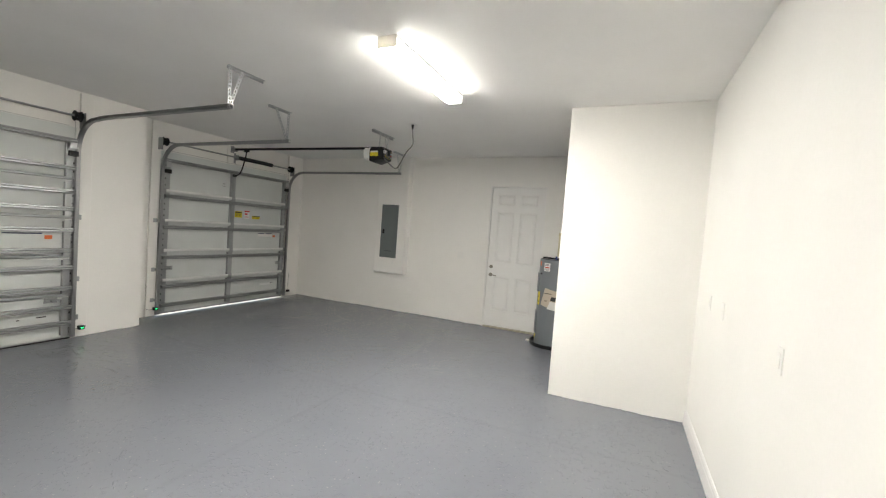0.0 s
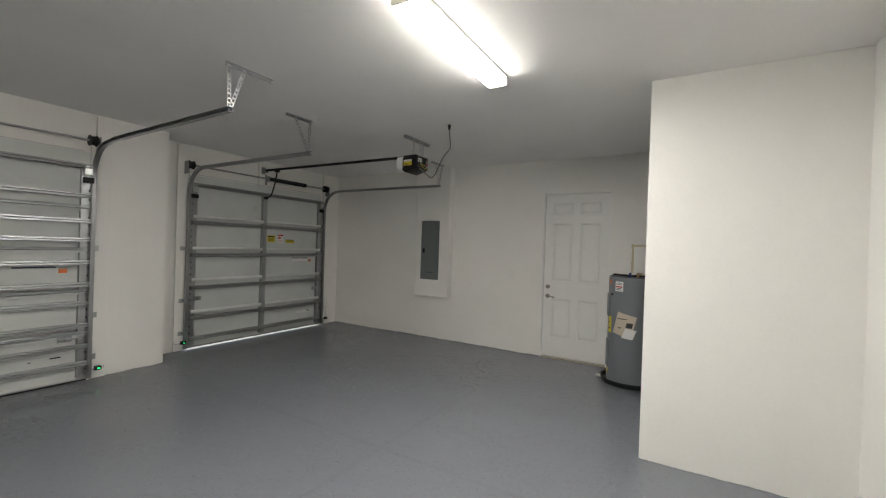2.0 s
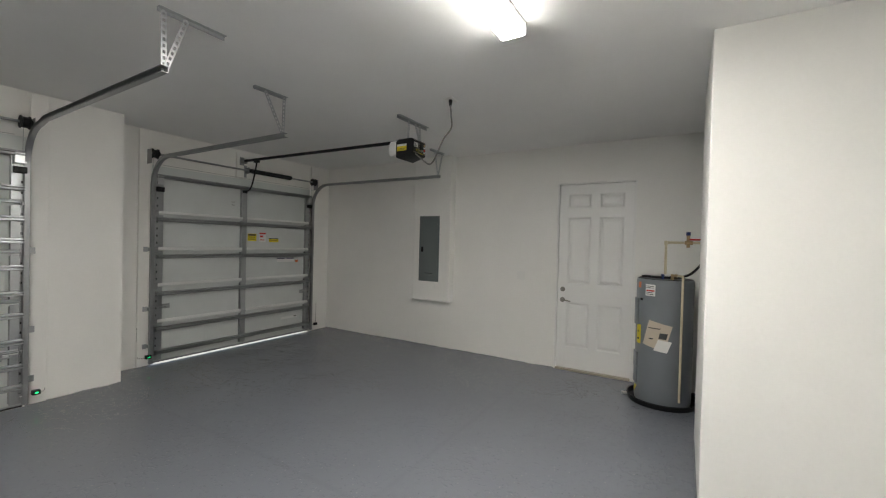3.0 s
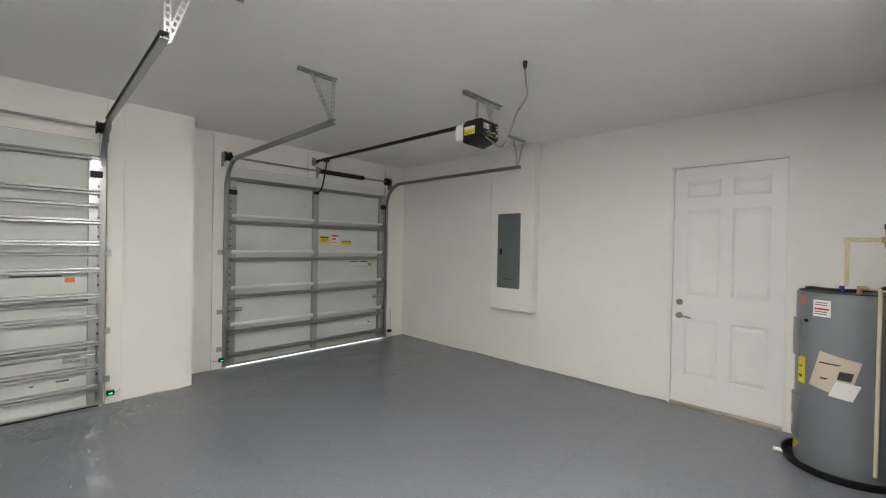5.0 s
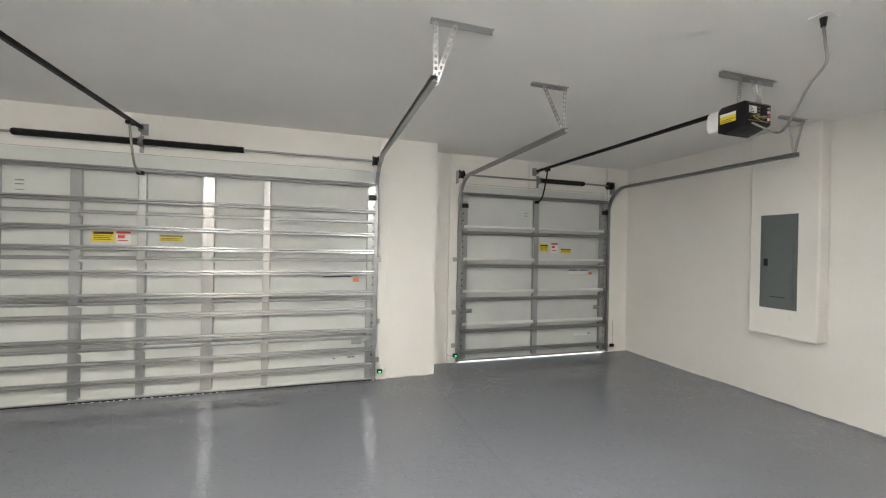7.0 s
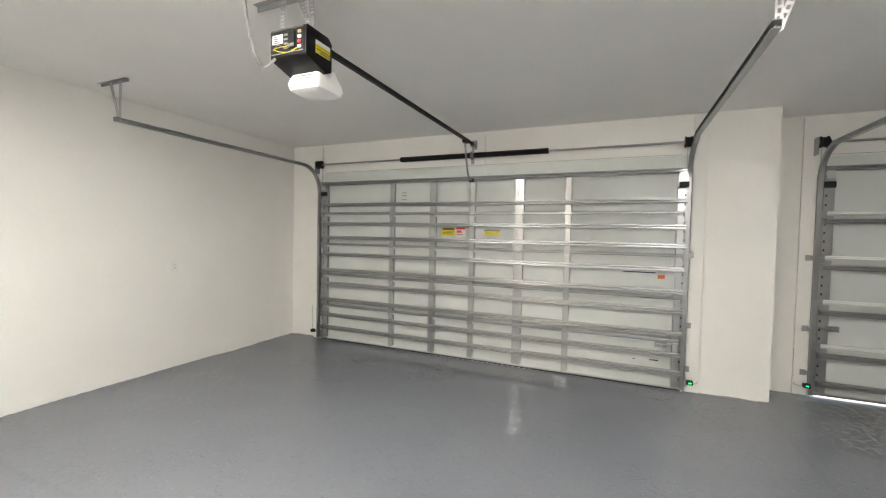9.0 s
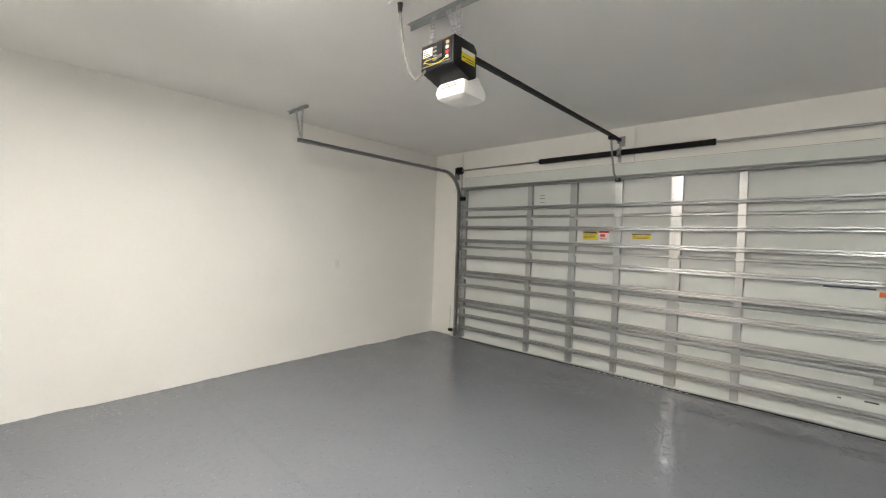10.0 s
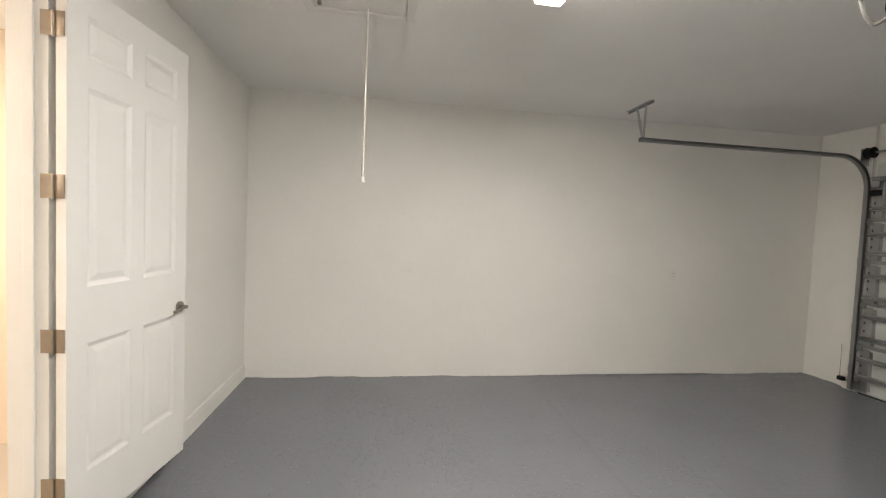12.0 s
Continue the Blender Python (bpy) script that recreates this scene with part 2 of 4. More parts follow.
def sweep(profile, path, side):
    """A closed profile of (side, normal) pairs carried along a path that lies in the plane square to side."""
    bm = bmesh.new()
    side = Vector(side)
    pts = [Vector(p) for p in path]
    rings = []
    for k, p in enumerate(pts):
        d = (pts[min(k + 1, len(pts) - 1)] - pts[max(k - 1, 0)]).normalized()
        nrm = d.cross(side).normalized()
        rings.append([bm.verts.new(p + side * s + nrm * t) for s, t in profile])
    n = len(profile)
    for u, v in zip(rings, rings[1:]):
        for k in range(n):
            bm.faces.new((u[k], u[(k + 1) % n], v[(k + 1) % n], v[k]))
    bm.faces.new(rings[0][::-1])
    bm.faces.new(rings[-1])
    bmesh.ops.recalc_face_normals(bm, faces=bm.faces)
    return bm


def tube(points, r, seg=10, fine=6):
    """A round cord through the points."""
    pts = [Vector(p) for p in points]
    line = []
    for k in range(len(pts) - 1):
        p0, p1, p2, p3 = pts[max(k - 1, 0)], pts[k], pts[k + 1], pts[min(k + 2, len(pts) - 1)]
        for i in range(fine):
            t = i / fine
            line.append(0.5 * ((2 * p1) + (p2 - p0) * t + (2 * p0 - 5 * p1 + 4 * p2 - p3) * t * t + (3 * p1 - p0 - 3 * p2 + p3) * t ** 3))
    line.append(pts[-1])
    bm = bmesh.new()
    rings = []
    up = Vector((0.31, 0.95, 0.05))
    for k, p in enumerate(line):
        d = (line[min(k + 1, len(line) - 1)] - line[max(k - 1, 0)]).normalized()
        s = d.cross(up).normalized()
        u = s.cross(d)
        rings.append([bm.verts.new(p + (s * math.cos(2 * math.pi * j / seg) + u * math.sin(2 * math.pi * j / seg)) * r) for j in range(seg)])
    for u, v in zip(rings, rings[1:]):
        for j in range(seg):
            bm.faces.new((u[j], u[(j + 1) % seg], v[(j + 1) % seg], v[j]))
    bm.faces.new(rings[0][::-1])
    bm.faces.new(rings[-1])
    bmesh.ops.recalc_face_normals(bm, faces=bm.faces)
    return bm


def to_mesh(name, bm, mat, smooth=False):
    me = bpy.data.meshes.new(name)
    bm.to_mesh(me)
    bm.free()
    me.materials.append(mat)
    if smooth:
        for p in me.polygons:
            p.use_smooth = True
        me.set_sharp_from_angle(angle=radians(35))
    return me


def part(name, bm, mat, parent=None, label="", smooth=False):
    ob = new(name, to_mesh(name, bm, mat, smooth))
    if parent is not None:
        ob.parent = parent
        ob.matrix_parent_inverse = parent.matrix_world.inverted()
    return tagged(ob, label)


def thing(name, label, category, at=(0, 0, 0), group="", kind=""):
    ob = new(name)
    ob.empty_display_size = 0.1
    ob.location = at
    bpy.context.view_layer.update()
    return tagged(ob, label, category, group, kind)


def slab(axis, lo, hi, u0, u1, z0, z1, holes=()):
    """A wall from lo to hi across axis ('x' or 'y'), u0 to u1 along, with holes (u0, u1, z0, z1) cut through it."""
    us = sorted({u0, u1, *[h[0] for h in holes], *[h[1] for h in holes]})
    zs = sorted({z0, z1, *[h[2] for h in holes], *[h[3] for h in holes]})
    kept = set()
    for i in range(len(us) - 1):
        for j in range(len(zs) - 1):
            cu, cz = (us[i] + us[i + 1]) / 2, (zs[j] + zs[j + 1]) / 2
            if not any(h[0] < cu < h[1] and h[2] < cz < h[3] for h in holes):
                kept.add((i, j))
    bm = bmesh.new()
    cache = {}

    def v(d, i, j):
        if (d, i, j) not in cache:
            cache[d, i, j] = bm.verts.new((d, us[i], zs[j]) if axis == "x" else (us[i], d, zs[j]))
        return cache[d, i, j]

    for i, j in kept:
        for d in (lo, hi):
            bm.faces.new((v(d, i, j), v(d, i + 1, j), v(d, i + 1, j + 1), v(d, i, j + 1)))
        for (a, b, c, e), nb in ((((i, j), (i + 1, j), 0, 0), (i, j - 1)), (((i, j + 1), (i + 1, j + 1), 0, 0), (i, j + 1)),
                                 (((i, j), (i, j + 1), 0, 0), (i - 1, j)), (((i + 1, j), (i + 1, j + 1), 0, 0), (i + 1, j))):
            if nb not in kept:
                bm.faces.new((v(lo, *a), v(lo, *b), v(hi, *b), v(hi, *a)))
    bmesh.ops.recalc_face_normals(bm, faces=bm.faces)
    return bm


def structure(name, bm, mat, label, category, smooth=False):
    return tagged(part(name, bm, mat, None, label, smooth), category=category, kind="structure")


# ---- the shell ----
H = 2.97            # ceiling
X_E, Y_S, Y_N = 0.77, -3.03, 6.61
X_W1, X_W2 = -5.94, -6.40    # walls of the double and the single garage door
Y_RET = 3.19
Y_NIB, X_NIB, Y_NIB2 = 4.11, -0.48, 5.42
D1 = (-2.42, 2.42, 2.37)     # double opening
D2 = (3.66, 6.15, 2.37)      # single opening
ED = (-2.075, -1.115, 2.475) # side door opening
HD = (-0.606, 0.26, 0.11, 2.655)  # house door opening

structure("floor", add_box(box((X_W1 + 0.01, -3.18, -0.15), (0.92, 6.76, 0.0)), (X_W2 + 0.015, Y_RET - 0.1, -0.15), (X_W1 + 0.01, 6.76, 0.0)), FLOOR, "grey epoxy-coated garage floor with scattered pale chips", "floor")
structure("ceiling", box((-6.56, -3.18, H), (0.92, 6.76, H + 0.15)), CEIL, "flat white painted garage ceiling", "ceiling")
structure("wall_south", slab("y", Y_S - 0.15, Y_S, -6.09, 0.92, 0, H), WALL, "plain white painted garage wall", "wall")
structure("wall_north", slab("y", Y_N, Y_N + 0.15, -6.55, 0.92, 0, H, [(ED[0], ED[1], 0, ED[2])]), WALL, "white painted wall with a side door", "wall")
structure("wall_west_1", slab("x", X_W1 - 0.15, X_W1, Y_S, Y_RET, 0, H, [(D1[0], D1[1], 0, D1[2])]), WALL, "white wall round the double garage door", "wall")
structure("wall_west_2", slab("x", X_W2 - 0.15, X_W2, Y_RET, Y_N, 0, H, [(D2[0], D2[1], 0, D2[2])]), WALL, "white recessed wall round the single garage door", "wall")
structure("wall_return", slab("y", Y_RET - 0.15, Y_RET, X_W2 - 0.15, X_W1 - 0.15, 0, H), WALL, "short white return wall between the garage doors", "wall")
structure("wall_east", slab("x", X_E, X_E + 0.15, Y_S, Y_NIB, 0, H, [(HD[0], HD[1], HD[2], HD[3])]), WALL, "white wall with the open door to the house", "wall")
structure("wall_nib", box((X_NIB, Y_NIB, 0), (X_E + 0.15, Y_NIB2, H), 0.006), WALL, "white projecting block of wall beside the water heater", "wall")
structure("wall_alcove", slab("x", 0.25, 0.40, Y_NIB2, Y_N, 0, H), WALL, "white wall closing the water heater alcove", "wall")
structure("ground", box((-400, -400, -0.4), (400, 400, -0.16)), ASPHALT, "pale concrete ground outside the garage", "ground")
structure("driveway", box((-16, -4, -0.159), (X_W1 + 0.0099, 7.5, -0.151)), ASPHALT, "pale concrete driveway in front of the garage", "driveway")

structure("apron_1", box((-16, -4, -0.1505), (X_W1 + 0.0095, Y_RET - 0.101, -0.002)), ASPHALT, "pale concrete apron at the double garage door", "driveway")
structure("apron_2", box((-16, Y_RET - 0.1005, -0.1505), (X_W2 + 0.0145, 7.5, -0.002)), ASPHALT, "pale concrete apron at the single garage door", "driveway")
# baseboard along the house wall
bb = [(0, 0), (0.014, 0), (0.014, 0.105), (0.011, 0.118), (0.011, 0.135), (0.005, 0.15), (0, 0.152)]
structure("baseboard_1", extrude(bb, (X_E - 0.001, HD[1] + 0.02, 0), (X_E - 0.001, Y_NIB - 0.001, 0), (-1, 0, 0), (0, 0, 1)), TRIM, "white moulded baseboard", "baseboard")
structure("baseboard_2", extrude(bb, (X_E - 0.001, Y_S + 0.001, 0), (X_E - 0.001, HD[0] - 0.02, 0), (-1, 0, 0), (0, 0, 1)), TRIM, "white moulded baseboard", "baseboard")

# hall behind the house door
structure("hall_floor", box((X_E + 0.15, -1.6, -0.05), (2.6, 1.6, 0.11)), HALL_FLOOR, "tan tiled hall floor in the house", "floor")
structure("hall_ceiling", box((X_E + 0.15, -1.6, 2.75), (2.6, 1.6, 2.9)), CEIL, "white hall ceiling in the house", "ceiling")
structure("hall_wall_1", box((2.6, -1.6, 0.11), (2.7, 1.6, 2.75)), HALL_WALL, "warm white hall wall in the house", "wall")
structure("hall_wall_2", box((X_E + 0.15, -1.7, 0.11), (2.6, -1.6, 2.75)), WARM_LIT_HALL, "warm white hall wall in the house", "wall")
structure("hall_wall_3", box((X_E + 0.15, 1.6, 0.11), (2.6, 1.7, 2.75)), HALL_WALL, "warm white hall wall in the house", "wall")
hall = new("hall_lamp", bpy.data.lights.new("hall_lamp", "AREA"))
hall.data.energy, hall.data.size, hall.data.color = HALL_WATTS, 0.3, (1.0, 0.88, 0.74)
hall.location = (2.25, -0.1, 2.70)

# breaker chase
structure("wall_chase", box((-4.315, 6.45, 0.745), (-3.64, Y_N - 0.001, H - 0.001), 0.018), WALL, "white boxed-out chase holding the electrical panel", "wall")

# ---- wooden bucks round the garage doors ----


def bucks(x, y0, y1, top):
    for a, b in ((y0 - 0.15, y0 - 0.022), (y1 + 0.022, y1 + 0.15)):
        structure("trim", box((x + 0.001, a, 0.004), (x + 0.036, b, 2.945), 0.003), WALL, "white painted jamb board beside the garage door", "trim")
    mid = (y0 + y1) / 2
    structure("trim", box((x + 0.001, mid - 0.14, 2.54), (x + 0.022, mid + 0.14, 2.93), 0.003), WALL, "white painted board behind the spring bracket", "trim")
    structure("trim", box((x + 0.001, y0, 2.372), (x + 0.006, y1, 2.535), 0.002), HEADER, "pale grey header strip above the garage door", "trim")


bucks(X_W1, D1[0], D1[1], D1[2])
bucks(X_W2, D2[0], D2[1], D2[2])

# ---- garage doors ----
JOINTS = (0.035, 0.52, 0.985, 1.445, 1.905, 2.405)


def sticker(parent, name, x, y0, z0, y1, z1, mat, bars=(), dark=INK, label=""):
    """A flat label on a face looking towards +x, with bars for its unreadable print (fractions of its size)."""
    s = part(name, box((x, y0, z0), (x + 0.001, y1, z1)), mat, parent, label)
    for a, b, c, d in bars:
        part("print", box((x + 0.001, y0 + a * (y1 - y0), z0 + b * (z1 - z0)), (x + 0.0014, y0 + c * (y1 - y0), z0 + d * (z1 - z0))), dark, s)
    return s


LINES = ((0.06, 0.72, 0.94, 0.92), (0.08, 0.52, 0.9, 0.58), (0.08, 0.36, 0.8, 0.42), (0.08, 0.2, 0.86, 0.26))


def garage_door(x, y0, y1, stiles, struts, label, lift, rail_mat):
    """A sectional steel door seen from inside: pan sections, stiles, struts, hinges, rollers, bottom seal. x: its outer face."""
    d = thing("garage_door", label, "garage door", (x, (y0 + y1) / 2, lift))
    xs = x + 0.006          # inner side of the skin
    xf = x + 0.05           # face of the stiles
    for k in range(5):
        a, b = JOINTS[k] + lift + (0.003 if k else 0.0), JOINTS[k + 1] + lift - 0.007
        prof = [(0, a), (0.05, a), (0.05, a + 0.022), (0.047, a + 0.022), (0.047, a + 0.006), (0.006, a + 0.006), (0.006, b - 0.004),
                (0.047, b - 0.004), (0.047, b - 0.02), (0.05, b - 0.02), (0.05, b), (0, b)]
        sec = part("section", extrude(prof, (x, y0, 0), (x, y1, 0), (1, 0, 0), (0, 0, 1)), STEEL_WHITE, d)
        rim = [(0, 0), (0.016, 0), (0.018, 0.003), (0.018, 0.010), (0.010, 0.013), (0.010, 0.022), (0.004, 0.034), (0, 0.034)]
        if k:
            part("tongue", box((x + 0.001, y0 + 0.001, a - 0.012), (x + 0.02, y1 - 0.001, a - 0.0005)), STEEL_WHITE, d)
            part("edge_rail", extrude(rim, (xf + 0.0005, y0 + 0.06, a), (xf + 0.0005, y1 - 0.06, a), (1, 0, 0), (0, 0, 1)), rail_mat, d, "folded ledge of the panel joint")
        for y, w in stiles:
            part("stile", box((xs, y - w / 2, a + 0.008), (xf + 0.003, y + w / 2, b - 0.006), 0.003), GALV, d)
            if w > 0.1:
                part("stile_lip", box((xf + 0.003, y - w * 0.5, a + 0.03), (xf + 0.006, y - w * 0.12, b - 0.03), 0.001), GALV, d)
        for y, s in ((y0 + 0.088, 1), (y1 - 0.088, -1)):
            part("end_stile", box((xs, y - 0.045, a + 0.004), (xf + 0.004, y + 0.045, b - 0.003), 0.003), GALV, d)
            for q in range(4):
                zq = a + (b - a) * (0.2 + 0.2 * q)
                # flat dark plate laid on the face for the shade inside a punched hole
                part("slot_shade", box((xf + 0.004, y - s * 0.026 - 0.007, zq - 0.012), (xf + 0.0046, y - s * 0.026 + 0.007, zq + 0.012)), INK, d, "dark plate drawn for a shaded hole in the end stile")
    hat = [(0, 0), (0.003, 0), (0.003, 0.003), (0.045, 0.005), (0.050, 0.009), (0.0482, 0.022), (0.020, 0.025), (0.020, 0.030), (0.045, 0.031), (0.050, 0.035), (0.0482, 0.048), (0.003, 0.052), (0.003, 0.056), (0, 0.056)]
    for z in struts:
        part("strut", extrude(hat, (xf + 0.0042, y0 + 0.05, z + lift - 0.026), (xf + 0.0042, y1 - 0.05, z + lift - 0.026), (1, 0, 0), (0, 0, 1)), GALV_STRUT, d, "ribbed galvanised strut")
    for z in JOINTS[1:5]:
        for y, w in stiles:
            h = box((xf + 0.0185, y - 0.034, z + lift - 0.045), (xf + 0.0215, y + 0.034, z + lift + 0.05), 0.001)
            add_box(h, (xf + 0.0032, y - 0.03, z + lift - 0.045), (xf + 0.0185, y + 0.03, z + lift - 0.02), 0.001)
            add_rod(h, (xf + 0.024, y - 0.034, z + lift), (xf + 0.024, y + 0.034, z + lift), 0.007, 10)
            part("hinge", h, GALV, d)
    for z in (0.09, *JOINTS[1:5]):
        for y, s in ((y0 + 0.045, -1), (y1 - 0.045, 1)):
            h = box((xf + 0.0105, y - 0.03, z + lift - 0.04), (xf + 0.014, y + 0.03, z + lift + 0.045), 0.001)
            add_box(h, (xf + 0.014, y - 0.024, z + lift - 0.02), (xf + 0.03, y + 0.024, z + lift + 0.02), 0.004)
            bracket = part("roller_bracket", h, GALV_DULL, d)
            r = rod((xf + 0.022, y, z + lift), (xf + 0.022, y + s * 0.035, z + lift), 0.0055, 8)
            add_rod(r, (xf + 0.022, y + s * 0.018, z + lift), (xf + 0.022, y + s * 0.03, z + lift), 0.018, 14)
            part("roller", r, GALV_DULL, bracket)
    for y in (y0 + 0.08, y1 - 0.08):
        part("top_plate", box((xf + 0.0465, y - 0.038, 2.275 + lift), (xf + 0.0495, y + 0.038, 2.39 + lift), 0.001), GALV_BRIGHT, d, "bright top corner plate")
        part("top_clamp", box((xf + 0.0145, y - 0.045, 2.185 + lift), (xf + 0.05, y + 0.045, 2.245 + lift), 0.004), BLACK_PLASTIC, d, "black top roller clamp")
    part("bottom_rail", box((x, y0, 0.022 + lift), (xf + 0.002, y1, 0.035 + lift)), GALV, d)
    return d


dbl = garage_door(X_W1 + 0.008, D1[0] - 0.02, D1[1] + 0.02, [(-1.19, 0.07), (-0.56, 0.09), (0.0, 0.07), (0.61, 0.112), (1.19, 0.068)],
                  (0.20, 0.39, 0.62, 0.865, 1.07, 1.31, 1.56, 1.765, 2.045, 2.365),
                  "double-width white steel garage door, closed, with galvanised struts", 0.0, GALV_STRUT)
sgl = garage_door(X_W2 + 0.008, D2[0] - 0.02, D2[1] + 0.02, [(4.88, 0.085)],
                  (0.14, 0.435, 0.885, 1.36, 1.835, 2.38),
                  "single white steel garage door, closed, daylight under it", 0.016, EDGE_LIT_WHITE)
# rubber seal of the double door, notched where daylight leaks in
seal = bmesh.new()
ycut = D1[0] + 0.02
rng = random.Random(4)
while ycut < D1[1] - 0.03:
    leak = -0.75 < ycut < 0.75
    w = min(rng.uniform(0.03, 0.05) if leak else 0.16, D1[1] - 0.02 - ycut)
    add_box(seal, (X_W1 + 0.034, ycut, 0.0013), (X_W1 + 0.046, ycut + w, 0.0098))
    ycut += w + (rng.uniform(0.018, 0.03) if leak else 0.0005)
add_box(seal, (X_W1 + 0.03, D1[0] + 0.02, 0.01), (X_W1 + 0.05, D1[1] - 0.02, 0.0215))
part("bottom_seal", seal, RUBBER, dbl, "worn black rubber seal with gaps of daylight")
# pale strips added under both doors to bounce sunlight and brighten the gaps
structure("gap_reflector_1", box((X_W1 + 0.0105, D1[0], -0.001), (X_W1 + 0.047, D1[1], 0.0012)), ASPHALT, "added pale strip that brightens the daylight gap under the double garage door", "threshold")
structure("gap_reflector_2", box((X_W2 + 0.0155, D2[0], -0.001), (X_W2 + 0.047, D2[1], 0.0012)), ASPHALT, "added pale strip that brightens the daylight gap under the single garage door", "threshold")
part("bottom_seal", box((X_W2 + 0.012, D2[0] + 0.02, 0.025), (X_W2 + 0.05, D2[1] - 0.02, 0.0375), 0.004), RUBBER, sgl, "black rubber seal hanging clear of the floor")

xs1 = X_W1 + 0.0145
sticker(dbl, "warning_label", xs1, -0.44, 1.625, -0.25, 1.735, YELLOW, LINES)
sticker(dbl, "warning_label", xs1, -0.235, 1.61, -0.11, 1.735, WHITE_PAPER, ((0, 0.82, 1, 1), (0.1, 0.45, 0.6, 0.7), (0.1, 0.2, 0.8, 0.28)), RED)
sticker(dbl, "warning_label", xs1, 0.15, 1.645, 0.36, 1.705, YELLOW, ((0, 0.8, 1, 1), (0.06, 0.4, 0.9, 0.5), (0.06, 0.15, 0.8, 0.25)))
sticker(dbl, "maker_label", xs1, 1.80, 1.205, 2.13, 1.27, STEEL_WHITE, ((0, 0.80, 1, 1),), NAVY)
sticker(dbl, "orange_label", xs1, 2.15, 1.20, 2.22, 1.245, ORANGE)
sticker(dbl, "small_label", xs1, -1.06, 2.10, -0.97, 2.23, STEEL_WHITE, ((0, 0.8, 0.8, 0.88), (0, 0.5, 0.8, 0.58), (0, 0.1, 0.8, 0.16)), GREY_CORD)
sticker(dbl, "small_label", xs1, 1.93, 0.275, 2.20, 0.31, STEEL_WHITE, ((0.62, 0.4, 0.95, 0.8), (0.0, 0.2, 0.1, 0.5)))
xs2 = X_W2 + 0.0145
sticker(sgl, "warning_label", xs2, 4.97, 1.60, 5.12, 1.715, YELLOW, LINES)
sticker(sgl, "warning_label", xs2, 5.17, 1.585, 5.285, 1.735, WHITE_PAPER, ((0, 0.84, 1, 1), (0.1, 0.5, 0.6, 0.7), (0.1, 0.2, 0.8, 0.28)), RED)
sticker(sgl, "warning_label", xs2, 5.34, 1.59, 5.52, 1.65, YELLOW, ((0, 0.8, 1, 1), (0.06, 0.4, 0.9, 0.5)))
sticker(sgl, "maker_label", xs2, 5.50, 1.26, 5.84, 1.325, WHITE_PAPER, ((0, 0.8, 0.45, 1), (0.55, 0.8, 1, 1)), NAVY)
sticker(sgl, "orange_label", xs2, 5.86, 1.25, 5.92, 1.29, ORANGE)
sticker(sgl, "small_label", xs2, 4.70, 2.11, 4.76, 2.19, STEEL_WHITE, ((0, 0.75, 0.9, 0.85), (0, 0.2, 0.9, 0.3)), GREY_CORD)
sticker(sgl, "small_label", xs2, 5.60, 0.29, 5.92, 0.33, EDGE_LIT_WHITE, ((0.8, 0.5, 0.97, 0.9),))


def slide_lock(parent, x, y, z, s):
    lock = part("slide_lock", box((x, y - 0.06, z - 0.03), (x + 0.004, y + 0.06, z + 0.03), 0.001), GALV_DULL, parent)
    part("bolt", box((x + 0.0045, y - 0.05, z - 0.008), (x + 0.016, y + 0.12 * s, z + 0.008), 0.002) if s > 0 else box((x + 0.0045, y - 0.12, z - 0.008), (x + 0.016, y + 0.05, z + 0.008), 0.002), GALV, lock)
    part("lock_handle", rod((x + 0.01, y, z), (x + 0.05, y, z - 0.01), 0.006, 8), GALV_DULL, lock)


slide_lock(dbl, X_W1 + 0.064, 2.2, 0.49, 1)
slide_lock(sgl, X_W2 + 0.064, 3.80, 0.74, -1)
slide_lock(sgl, X_W2 + 0.064, 5.98, 0.74, 1)

# ---- tracks ----


